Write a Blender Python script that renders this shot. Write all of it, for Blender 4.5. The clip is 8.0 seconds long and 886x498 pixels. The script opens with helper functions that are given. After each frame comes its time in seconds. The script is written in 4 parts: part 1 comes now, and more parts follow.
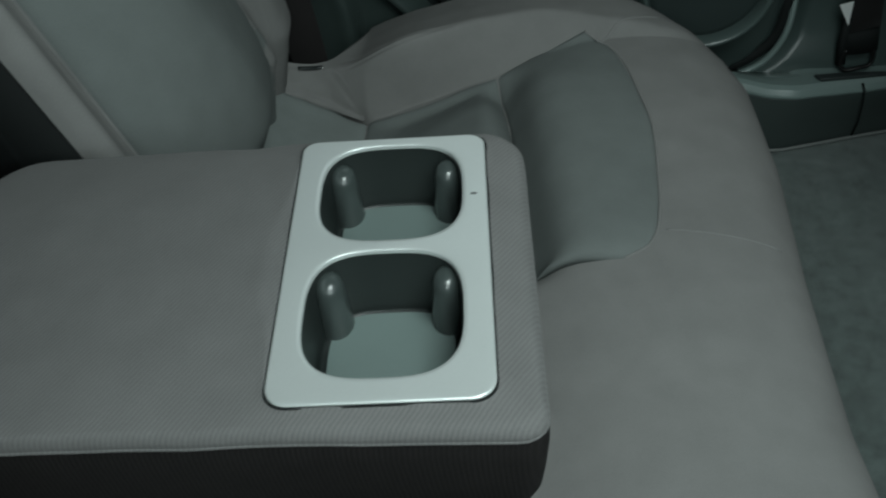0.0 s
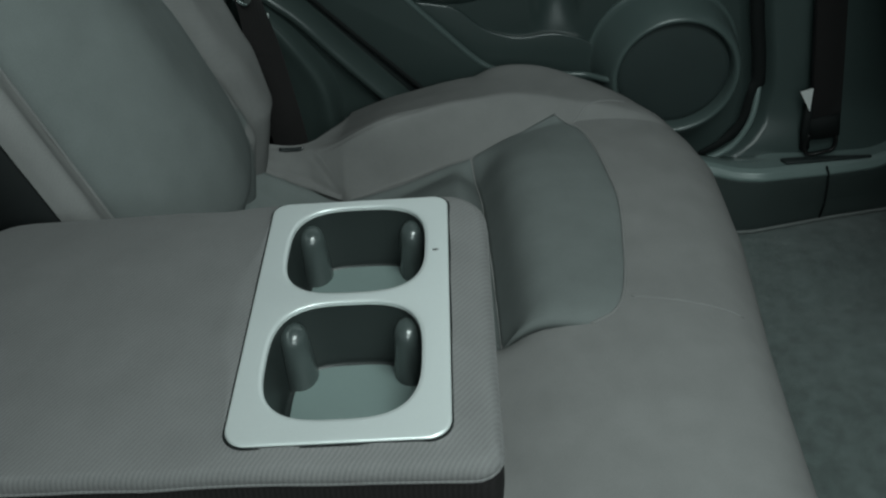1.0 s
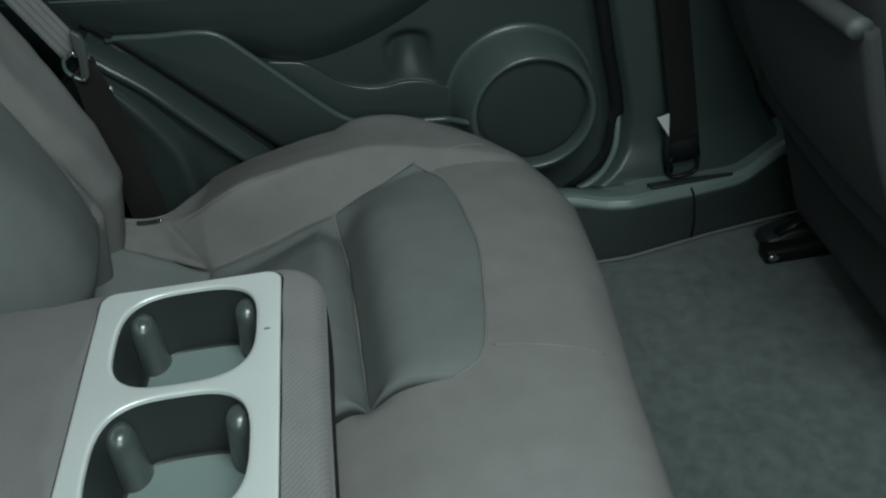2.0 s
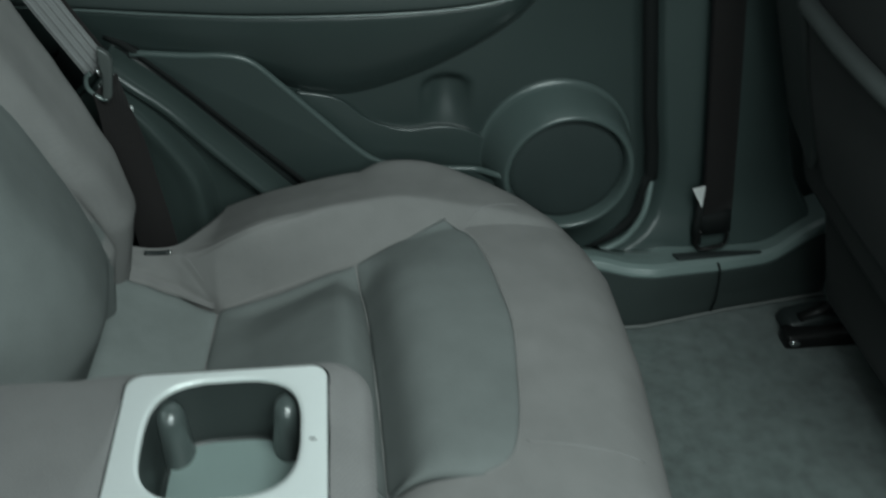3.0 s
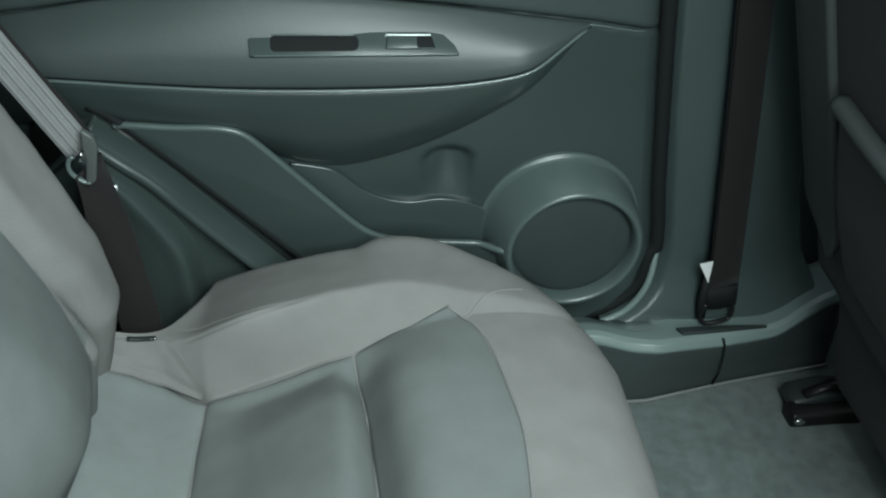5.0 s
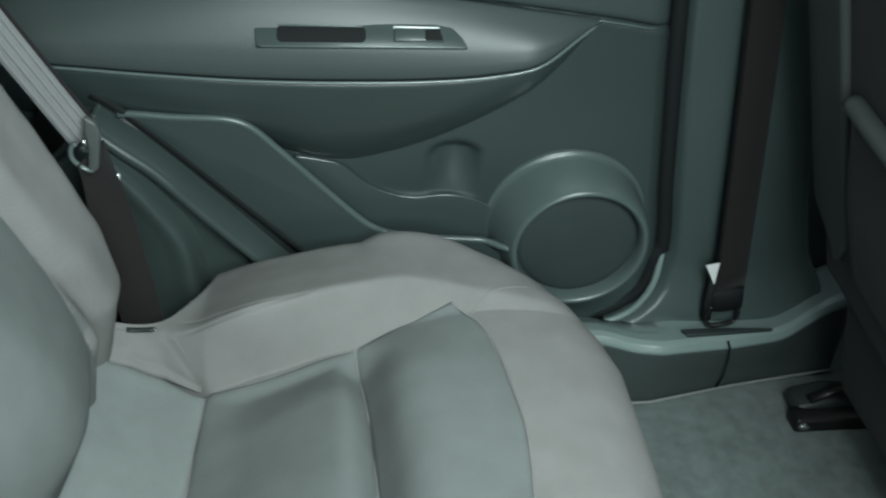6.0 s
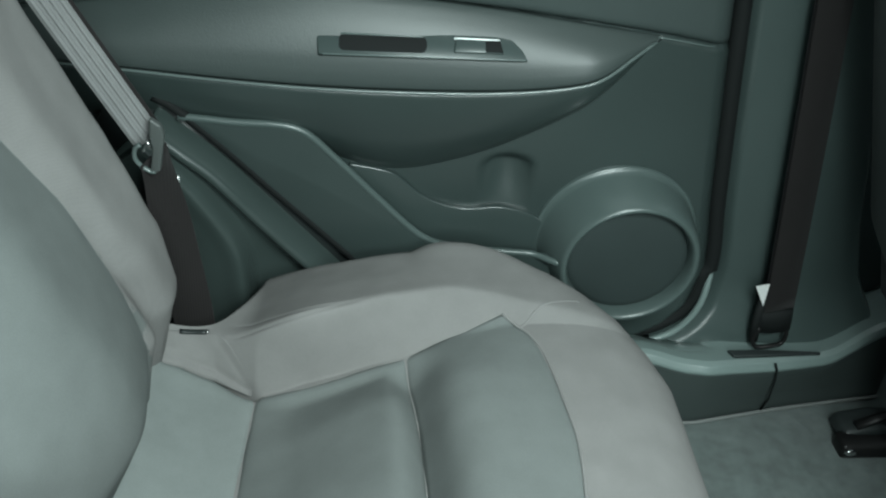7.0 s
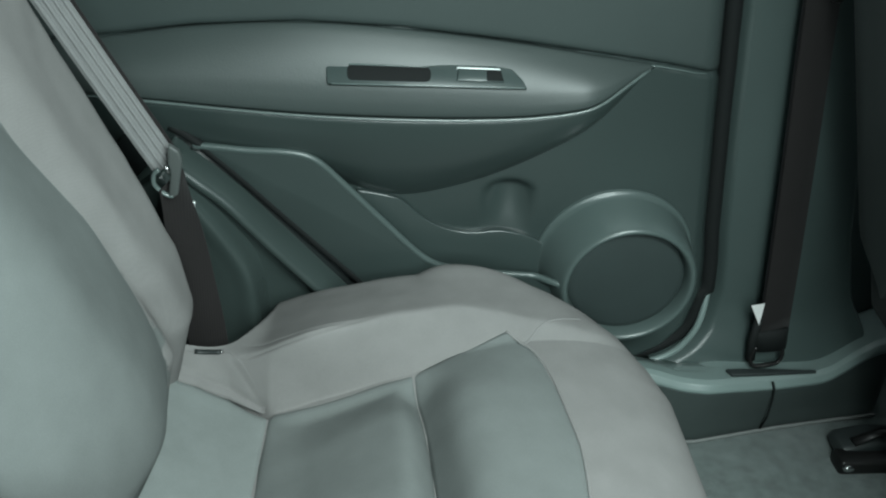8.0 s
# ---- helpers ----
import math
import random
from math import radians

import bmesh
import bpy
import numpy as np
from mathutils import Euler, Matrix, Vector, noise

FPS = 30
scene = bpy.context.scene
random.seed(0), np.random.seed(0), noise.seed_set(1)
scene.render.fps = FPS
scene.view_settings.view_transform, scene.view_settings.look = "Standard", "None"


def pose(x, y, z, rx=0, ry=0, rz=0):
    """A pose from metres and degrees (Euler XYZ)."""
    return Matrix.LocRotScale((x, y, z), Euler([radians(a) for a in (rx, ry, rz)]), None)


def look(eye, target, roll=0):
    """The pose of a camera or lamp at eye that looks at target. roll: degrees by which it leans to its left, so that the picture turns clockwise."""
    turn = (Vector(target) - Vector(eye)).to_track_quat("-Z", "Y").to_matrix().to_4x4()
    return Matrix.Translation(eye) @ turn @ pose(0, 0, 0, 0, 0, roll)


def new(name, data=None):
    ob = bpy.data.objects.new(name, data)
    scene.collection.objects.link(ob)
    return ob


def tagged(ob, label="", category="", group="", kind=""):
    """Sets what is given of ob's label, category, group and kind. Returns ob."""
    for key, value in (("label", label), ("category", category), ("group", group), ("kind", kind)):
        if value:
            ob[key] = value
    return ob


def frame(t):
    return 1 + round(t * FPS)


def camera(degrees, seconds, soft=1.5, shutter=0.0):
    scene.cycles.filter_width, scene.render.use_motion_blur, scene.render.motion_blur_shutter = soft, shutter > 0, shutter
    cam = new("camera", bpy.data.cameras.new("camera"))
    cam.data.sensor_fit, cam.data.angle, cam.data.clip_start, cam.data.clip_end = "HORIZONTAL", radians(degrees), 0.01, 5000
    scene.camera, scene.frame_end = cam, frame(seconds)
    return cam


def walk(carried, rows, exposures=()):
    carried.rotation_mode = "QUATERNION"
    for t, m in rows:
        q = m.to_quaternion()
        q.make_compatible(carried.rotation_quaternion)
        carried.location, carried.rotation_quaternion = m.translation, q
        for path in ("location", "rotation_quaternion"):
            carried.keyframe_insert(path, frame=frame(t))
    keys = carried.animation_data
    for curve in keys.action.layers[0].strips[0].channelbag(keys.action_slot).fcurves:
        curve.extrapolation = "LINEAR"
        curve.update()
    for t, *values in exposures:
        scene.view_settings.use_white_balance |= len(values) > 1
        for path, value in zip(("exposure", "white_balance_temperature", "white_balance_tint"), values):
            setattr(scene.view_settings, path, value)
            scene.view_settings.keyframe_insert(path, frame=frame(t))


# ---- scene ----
cam = camera(50.0, 8.0, 2.1, 0.4)
PATH = [
    (0, (-0.002, -0.398, 0.907), (-0.087, 1.038, -0.484), -5.1),
    (0.5, (0.011, -0.386, 0.905), (-0.007, 1.084, -0.45), -4.4),
    (1, (0.017, -0.434, 0.896), (-0.044, 1.145, -0.33), -4.4),
    (1.5, (0.05, -0.422, 0.886), (0.104, 1.179, -0.311), -6.3),
    (1.7, (0.079, -0.418, 0.894), (0.16, 1.192, -0.29), -8.0),
    (2.8, (0.045, -0.366, 0.917), (0.248, 1.229, -0.273), 1.4),
    (3, (0.024, -0.323, 0.93), (0.203, 1.269, -0.267), 1.0),
    (3.5, (-0.015, -0.274, 0.956), (0.13, 1.335, -0.223), 3.4),
    (4, (-0.022, -0.249, 0.97), (0.16, 1.384, -0.171), 4.7),
    (4.5, (-0.034, -0.229, 0.968), (0.186, 1.405, -0.164), 4.9),
    (4.7, (-0.022, -0.224, 0.974), (0.227, 1.354, -0.228), 3.0),
    (5.8, (0.006, -0.217, 0.969), (0.269, 1.354, -0.241), 5.6),
    (6, (-0.006, -0.216, 0.963), (0.241, 1.36, -0.243), 4.4),
    (6.5, (-0.02, -0.217, 0.966), (0.179, 1.369, -0.235), 3.7),
    (7, (-0.035, -0.216, 0.958), (0.164, 1.384, -0.226), 5.1),
    (7.5, (-0.049, -0.242, 0.954), (0.14, 1.41, -0.157), 5.9),
    (8, (-0.044, -0.259, 0.958), (0.155, 1.396, -0.147), 4.3),
]
walk(cam, [(t, look(eye, target, roll)) for t, eye, target, roll in PATH],
     [(0.0, -0.78), (0.5, -0.78), (1.0, -0.68), (1.5, -0.62), (3.0, -0.18), (3.5, -0.03), (4.0, 0.32), (4.5, 0.62), (6.0, 0.80), (8.0, 0.86)])

# ---- light ----
world = bpy.data.worlds.new("world")
scene.world = world
world.use_nodes = True
nt = world.node_tree
sky = nt.nodes.new("ShaderNodeTexSky")
sky.sky_type, sky.sun_disc = "NISHITA", False
sky.sun_elevation, sky.sun_rotation = radians(50), radians(160)
nt.links.new(sky.outputs["Color"], nt.nodes["Background"].inputs["Color"])
nt.nodes["Background"].inputs["Strength"].default_value = 0.015


def lamp(name, eye, target, sx, sy, watts, colour):
    data = bpy.data.lights.new(name, "AREA")
    data.shape, data.size, data.size_y, data.energy, data.color = "RECTANGLE", sx, sy, watts, colour
    ob = new(name, data)
    ob.matrix_world = look(eye, target)
    return ob


DAY = (0.845, 1.0, 0.98)
# Overhead lamp added in an assumed roof opening, out of view.
lamp("assumed_roof_light", (0.26, -0.36, 1.285), (0.18, 0.10, 0.3), 0.44, 0.36, 10.0, DAY)
lamp("near_front_window_light", (0.85, -0.67, 1.08), (0.05, 0.3, 0.4), 0.60, 0.32, 0.4, DAY)
lamp("near_rear_window_light", (0.22, -0.68, 0.92), (0.22, 0.4, 0.42), 0.60, 0.34, 3.9, DAY)
lamp("far_rear_window_light", (0.20, 0.625, 1.06), (0.20, 0.30, 0.40), 0.66, 0.26, 0.35, DAY)
lamp("far_front_window_light", (0.90, 0.625, 1.05), (0.6, 0.30, 0.4), 0.6, 0.26, 0.3, DAY)
lamp("windscreen_light", (1.40, -0.22, 1.13), (0.0, 0.15, 0.4), 0.9, 0.4, 0.4, DAY)
lamp("rear_window_light", (-0.95, 0.0, 1.1), (0.0, 0.1, 0.5), 1.0, 0.35, 0.1, DAY)
sun = new("sun", bpy.data.lights.new("sun", "SUN"))
sun.data.energy, sun.data.angle, sun.data.color = 0.3, radians(20), (1.0, 0.97, 0.92)
sun.matrix_world = look((0.6, -1.5, 2.2), (0, 0, 0))


# ---- materials ----
def base_mat(name, colour, rough=0.6, metal=0.0, spec=0.5):
    m = bpy.data.materials.new(name)
    m.use_nodes = True
    b = m.node_tree.nodes["Principled BSDF"]
    b.inputs["Base Color"].default_value = (*colour, 1)
    b.inputs["Roughness"].default_value = rough
    b.inputs["Metallic"].default_value = metal
    b.inputs["Specular IOR Level"].default_value = spec
    return m, m.node_tree, b


def mottled(name, colour, rough, spread=0.12, coarse=9.0, fine=450.0, bump=0.15, metal=0.0, spec=0.5, depth=0.0006, sheen=0.0):
    """Colour that wanders at two scales, with a fine relief."""
    m, t, b = base_mat(name, colour, rough, metal, spec)
    n, l = t.nodes, t.links
    co = n.new("ShaderNodeTexCoord")
    big, small = n.new("ShaderNodeTexNoise"), n.new("ShaderNodeTexNoise")
    big.inputs["Scale"].default_value, big.inputs["Detail"].default_value = coarse, 5
    small.inputs["Scale"].default_value, small.inputs["Detail"].default_value = fine, 3
    mix = n.new("ShaderNodeMath")
    mix.operation = "MULTIPLY_ADD"
    mix.inputs[1].default_value = 0.45
    ramp = n.new("ShaderNodeValToRGB")
    ramp.color_ramp.elements[0].position, ramp.color_ramp.elements[1].position = 0.35, 1.05
    ramp.color_ramp.elements[0].color = (*[c * (1 - spread) for c in colour], 1)
    ramp.color_ramp.elements[1].color = (*[c * (1 + spread) for c in colour], 1)
    bp = n.new("ShaderNodeBump")
    bp.inputs["Strength"].default_value, bp.inputs["Distance"].default_value = bump, depth
    for tex in (big, small):
        l.new(co.outputs["Object"], tex.inputs["Vector"])
    l.new(small.outputs["Fac"], mix.inputs[0])
    l.new(big.outputs["Fac"], mix.inputs[2])
    l.new(mix.outputs[0], ramp.inputs["Fac"])
    l.new(ramp.outputs["Color"], b.inputs["Base Color"])
    l.new(small.outputs["Fac"], bp.inputs["Height"])
    l.new(bp.outputs["Normal"], b.inputs["Normal"])
    if sheen:
        b.inputs["Sheen Weight"].default_value, b.inputs["Sheen Roughness"].default_value = sheen, 0.5
    return m


def woven(name, colour, pitch=0.0022, turn=35.0, strength=0.5, sheen=0.25, contrast=0.16, rib=0.5, spec=0.2):
    """Cloth with a diagonal twill rib."""
    m, t, b = base_mat(name, colour, 0.9, 0.0, spec)
    n, l = t.nodes, t.links
    co, mp = n.new("ShaderNodeTexCoord"), n.new("ShaderNodeMapping")
    mp.inputs["Rotation"].default_value = (0, 0, radians(turn))
    wave = n.new("ShaderNodeTexWave")
    wave.inputs["Scale"].default_value = 0.314 / pitch
    wave.inputs["Distortion"].default_value, wave.inputs["Detail"].default_value = 1.2, 2
    wave.inputs["Detail Scale"].default_value = 2.5
    big, tiny = n.new("ShaderNodeTexNoise"), n.new("ShaderNodeTexNoise")
    big.inputs["Scale"].default_value, big.inputs["Detail"].default_value = 7, 6
    tiny.inputs["Scale"].default_value, tiny.inputs["Detail"].default_value = 900, 2
    add, add2 = n.new("ShaderNodeMath"), n.new("ShaderNodeMath")
    add.operation = add2.operation = "MULTIPLY_ADD"
    add.inputs[1].default_value, add2.inputs[1].default_value = rib, 0.6
    ramp = n.new("ShaderNodeValToRGB")
    ramp.color_ramp.elements[0].position, ramp.color_ramp.elements[1].position = 0.0, 1.0
    ramp.color_ramp.elements[0].color = (*[c * (1 - contrast) for c in colour], 1)
    ramp.color_ramp.elements[1].color = (*[c * (1 + contrast) for c in colour], 1)
    bp = n.new("ShaderNodeBump")
    bp.inputs["Strength"].default_value, bp.inputs["Distance"].default_value = strength, 0.0006
    l.new(co.outputs["Object"], mp.inputs["Vector"])
    l.new(mp.outputs["Vector"], wave.inputs["Vector"])
    for tex in (big, tiny):
        l.new(co.outputs["Object"], tex.inputs["Vector"])
    blot = n.new("ShaderNodeTexNoise")
    blot.inputs["Scale"].default_value, blot.inputs["Detail"].default_value = 38, 3
    both = n.new("ShaderNodeMath")
    both.operation = "MULTIPLY_ADD"
    both.inputs[1].default_value = 0.7
    l.new(co.outputs["Object"], blot.inputs["Vector"])
    l.new(blot.outputs["Fac"], both.inputs[0])
    l.new(big.outputs["Fac"], both.inputs[2])
    l.new(wave.outputs["Fac"], add.inputs[0])
    l.new(both.outputs[0], add.inputs[2])
    l.new(tiny.outputs["Fac"], add2.inputs[0])
    l.new(add.outputs[0], add2.inputs[2])
    span = n.new("ShaderNodeMapRange")
    span.inputs["From Min"].default_value, span.inputs["From Max"].default_value = 0.9, 1.95
    l.new(add2.outputs[0], span.inputs["Value"])
    l.new(span.outputs["Result"], ramp.inputs["Fac"])
    l.new(ramp.outputs["Color"], b.inputs["Base Color"])
    l.new(add2.outputs[0], bp.inputs["Height"])
    l.new(bp.outputs["Normal"], b.inputs["Normal"])
    b.inputs["Sheen Weight"].default_value, b.inputs["Sheen Roughness"].default_value = sheen, 0.5
    return m


CLOTH = woven("grey_cloth", (0.224, 0.223, 0.219), 0.0009, 35, 0.06, 0.0, 0.15, 0.10, 0.05)
INSERT = woven("insert_cloth", (0.172, 0.190, 0.186), 0.0008, -35, 0.05, 0.0, 0.17, 0.10, 0.05)
TWILL = woven("armrest_twill", (0.160, 0.159, 0.158), 0.0024, 35, 0.45, 0.08, 0.19, 0.5, 0.4)
THREAD = mottled("seam_thread", (0.20, 0.20, 0.197), 0.8)
# One trim plastic in several tones: light falling on parts is partly in colour.
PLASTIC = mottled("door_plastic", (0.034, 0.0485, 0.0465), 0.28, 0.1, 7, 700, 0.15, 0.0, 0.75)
PLASTIC_UPPER = mottled("upper_panel_plastic", (0.045, 0.061, 0.059), 0.42, 0.1, 7, 700, 0.2)
PLASTIC_LIGHT = mottled("arm_pad_vinyl", (0.045, 0.0585, 0.0565), 0.40, 0.08, 7, 600, 0.25)
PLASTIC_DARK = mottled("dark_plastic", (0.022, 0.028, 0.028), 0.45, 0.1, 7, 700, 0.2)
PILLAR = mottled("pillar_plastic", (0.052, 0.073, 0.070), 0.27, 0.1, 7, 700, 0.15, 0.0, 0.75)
RUBBER = mottled("seal_rubber", (0.010, 0.012, 0.012), 0.75, 0.12, 9, 450, 0.15, 0.0, 0.2)
GRILLE = mottled("speaker_cloth", (0.022, 0.034, 0.033), 0.7, 0.1, 20, 900, 0.5)
SILVER = mottled("satin_silver", (0.79, 0.84, 0.83), 0.34, 0.04, 12, 900, 0.04, 0.45)
# Grey cup plastic taken near black: shade inside the wells is painted in.
CUP_SHADED = mottled("cup_shaded_plastic", (0.022, 0.028, 0.027), 0.38, 0.06, 12, 800, 0.1)
WEBBING = woven("belt_webbing", (0.21, 0.215, 0.215), 0.0011, 0, 0.25, 0.05, 0.12)
WEBBING_DARK = woven("dark_webbing", (0.013, 0.013, 0.014), 0.0024, 0, 0.5, 0.0)
CARPET = mottled("carpet", (0.098, 0.122, 0.117), 0.95, 0.38, 55, 1100, 0.8, 0, 0.1, 0.0015, 0.3)
METAL = mottled("seat_rail_steel", (0.022, 0.022, 0.022), 0.4, 0.1, 20, 600, 0.1, 0.6)
WHITE = mottled("label_white", (0.75, 0.76, 0.75), 0.7, 0.03)
# Headliner is unseen; kept darker than usual to cut bounced light.
HEADLINER = mottled("headliner", (0.125, 0.132, 0.129), 0.9, 0.05)

# Paler copy of the insert cloth: light on the heel strip painted in.
INSERT_LIT = woven("insert_lit_cloth", (0.238, 0.265, 0.259), 0.0008, -35, 0.05, 0.0, 0.17, 0.10, 0.05)
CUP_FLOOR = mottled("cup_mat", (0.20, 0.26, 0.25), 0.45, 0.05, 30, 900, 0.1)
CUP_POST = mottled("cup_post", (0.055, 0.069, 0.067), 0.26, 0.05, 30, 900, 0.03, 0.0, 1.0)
SWITCH = mottled("switch_gloss", (0.05, 0.068, 0.066), 0.25, 0.05, 30, 900, 0.03)
# Sill in two tones: lit top pale, shaded face dark, put in by colour.
SILL_LIT = mottled("sill_lit_plastic", (0.17, 0.223, 0.214), 0.36, 0.1, 9, 600, 0.15, 0.0, 0.75)
SILL_SHADED = mottled("sill_shaded_plastic", (0.040, 0.052, 0.050), 0.45, 0.12, 9, 600, 0.2)
CARPET_EDGE = mottled("carpet_binding", (0.16, 0.17, 0.165), 0.8, 0.1, 60, 800, 0.4)
GUIDE = mottled("guide_plastic", (0.075, 0.086, 0.083), 0.38, 0.08, 30, 900, 0.1)
WEBBING_BROWN = woven("brown_black_webbing", (0.017, 0.0155, 0.0155), 0.0024, 0, 0.4, 0.05)
FRONT_CLOTH = woven("front_seat_cloth", (0.034, 0.037, 0.037), 0.0018, 35, 0.3, 0.05)
FRONT_GREY = mottled("front_seat_vinyl", (0.050, 0.058, 0.057), 0.6, 0.08, 20, 700, 0.2)
JAMB = mottled("jamb_plastic", (0.042, 0.058, 0.055), 0.24, 0.1, 9, 700, 0.1, 0.0, 0.8)
# Paler and glossier than the door plastic: edge highlights are put into its colour.
TRIM_HIGHLIT = mottled("highlit_edge_plastic", (0.10, 0.13, 0.125), 0.24, 0.06, 12, 700, 0.05, 0.0, 0.8)
# Paler door plastic: the pod's and pocket rim's lit look is put into colour.
POD_LIT = mottled("pod_lit_plastic", (0.072, 0.098, 0.094), 0.30, 0.1, 9, 700, 0.15, 0.0, 0.6)
# Near-black copy of the armrest twill: the sides' shade is painted in.
TWILL_SHADED = woven("armrest_shaded_twill", (0.016, 0.0145, 0.0145), 0.0024, 35, 0.6, 0.0, 0.3)
STEEL = mottled("bright_steel", (0.6, 0.6, 0.6), 0.25, 0.05, 30, 900, 0.05, 1.0)


# ---- building helpers ----
def part(name, bm, mat, parent=None, label="", smooth=True):
    mesh = bpy.data.meshes.new(name)
    bmesh.ops.recalc_face_normals(bm, faces=bm.faces)
    bm.to_mesh(mesh)
    bm.free()
    mesh.materials.append(mat)
    for p in mesh.polygons:
        p.use_smooth = smooth
    ob = new(name, mesh)
    ob.parent = parent
    return tagged(ob, label)


def thing(name, label, category, at=(0, 0, 0), kind="", group=""):
    ob = new(name)
    ob.location = at
    ob.empty_display_size = 0.05
    return tagged(ob, label, category, group, kind)


def spline(pts, n):
    """n points along a smooth curve through pts."""
    p = np.array(pts, float)
    k = len(p)
    d = np.r_[0, np.cumsum(np.linalg.norm(np.diff(p, axis=0), axis=1))]
    m = np.zeros_like(p)
    for i in range(k):
        a, b = max(i - 1, 0), min(i + 1, k - 1)
        m[i] = (p[b] - p[a]) / max(d[b] - d[a], 1e-9)
    out = []
    for t in np.linspace(0, d[-1], n):
        i = min(max(int(np.searchsorted(d, t)) - 1, 0), k - 2)
        h = d[i + 1] - d[i]
        s = (t - d[i]) / h
        out.append((2 * s**3 - 3 * s**2 + 1) * p[i] + (s**3 - 2 * s**2 + s) * h * m[i] + (3 * s**2 - 2 * s**3) * p[i + 1] + (s**3 - s**2) * h * m[i + 1])
    return np.array(out)


def sheet(f, nu, nv, thick=0.0, away=(0, 0, -1)):
    """A bmesh grid of f(u, v), closed with a back at thick metres along away."""
    bm = bmesh.new()
    rows = [[bm.verts.new(f(i / nu, j / nv)) for i in range(nu + 1)] for j in range(nv + 1)]
    for j in range(nv):
        for i in range(nu):
            bm.faces.new((rows[j][i], rows[j][i + 1], rows[j + 1][i + 1], rows[j + 1][i]))
    if thick:
        w = Vector(away) * thick
        ring = rows[0] + [r[-1] for r in rows[1:]] + rows[-1][-2::-1] + [r[0] for r in rows[-2:0:-1]]
        back = [bm.verts.new(v.co + w) for v in ring]
        k = len(ring)
        for i in range(k):
            bm.faces.new((ring[i], ring[(i + 1) % k], back[(i + 1) % k], back[i]))
        bm.faces.new(back[::-1])
    return bm


def prism(poly, axis, d0, d1, bevel=0.0, seg=3):
    """An outline in the two other axes, drawn out along axis from d0 to d1, with rounded edges."""
    bm = bmesh.new()
    k = "xyz".index(axis)

    def at(p, d):
        q = list(p)
        q.insert(k, d)
        return q
    a = [bm.verts.new(at(p, d0)) for p in poly]
    b = [bm.verts.new(at(p, d1)) for p in poly]
    n = len(poly)
    bm.faces.new(a[::-1])
    bm.faces.new(b)
    for i in range(n):
        bm.faces.new((a[i], a[(i + 1) % n], b[(i + 1) % n], b[i]))
    if bevel:
        bmesh.ops.recalc_face_normals(bm, faces=bm.faces)
        edges = [e for e in bm.edges if e.calc_face_angle(0) > 0.6]
        bmesh.ops.bevel(bm, geom=edges, offset=bevel, segments=seg, profile=0.5, affect="EDGES", clamp_overlap=True)
    return bm


def box(x0, x1, y0, y1, z0, z1, bevel=0.0, seg=3):
    return prism([(x0, y0), (x1, y0), (x1, y1), (x0, y1)], "z", z0, z1, bevel, seg)


def sweep(path, w, h, up=(0, 0, 1), n=10, closed=False):
    """A rounded section of half width w and half height h along a path."""
    bm = bmesh.new()
    path = [Vector(p) for p in path]
    k = len(path)
    rings = []
    for i, p in enumerate(path):
        if closed:
            t = path[(i + 1) % k] - path[i - 1]
        else:
            t = path[min(i + 1, k - 1)] - path[max(i - 1, 0)]
        t.normalize()
        side = t.cross(Vector(up)).normalized()
        top = side.cross(t)
        rings.append([bm.verts.new(p + side * w * math.cos(2 * math.pi * j / n) + top * h * math.sin(2 * math.pi * j / n)) for j in range(n)])
    for i in range(k if closed else k - 1):
        r, q = rings[i], rings[(i + 1) % k]
        for j in range(n):
            bm.faces.new((r[j], r[(j + 1) % n], q[(j + 1) % n], q[j]))
    if not closed:
        bm.faces.new(rings[0][::-1])
        bm.faces.new(rings[-1])
    return bm


def ribbon(path, across, width, thick):
    """A flat strap along a path; across gives its width's direction at each point."""
    bm = bmesh.new()
    rows = []
    for i, p in enumerate(path):
        p = Vector(p)
        a = Vector(across[i] if isinstance(across, list) else across).normalized() * width / 2
        t = (Vector(path[min(i + 1, len(path) - 1)]) - Vector(path[max(i - 1, 0)])).normalized()
        nrm = a.cross(t).normalized() * thick / 2
        rows.append([bm.verts.new(p + q) for q in (-a * 0.97 + nrm, a * 0.97 + nrm, a, a * 0.97 - nrm, -a * 0.97 - nrm, -a)])
    for r, q in zip(rows, rows[1:]):
        for j in range(6):
            bm.faces.new((r[j], r[(j + 1) % 6], q[(j + 1) % 6], q[j]))
    bm.faces.new(rows[0][::-1])
    bm.faces.new(rows[-1])
    return bm


def superellipse(cx, cy, rx, ry, n=64, e=3.4):
    out = []
    for i in range(n):
        a = 2 * math.pi * (i + 0.5) / n
        c, s = math.cos(a), math.sin(a)
        out.append((cx + rx * math.copysign(abs(c) ** (2 / e), c), cy + ry * math.copysign(abs(s) ** (2 / e), s)))
    return out


def step(a, b, x):
    t = min(max((x - a) / (b - a), 0), 1)
    return t * t * (3 - 2 * t)


def lerp_of(xs, ys, x):
    return float(np.interp(x, xs, ys))


# ---- shell of the car ----
FLOOR = 0.120
# Opening added in the unseen roof to let the overhead lamp through.
roof = bmesh.new()
for x0, x1, y0, y1 in ((-1.0, 0.04, -0.66, 0.66), (0.56, 1.45, -0.66, 0.66), (0.04, 0.56, -0.66, -0.58), (0.04, 0.56, -0.14, 0.66)):
    bmesh.ops.create_cube(roof, size=1, matrix=Matrix.LocRotScale(((x0 + x1) / 2, (y0 + y1) / 2, 1.295), None, (x1 - x0, y1 - y0, 0.03)))
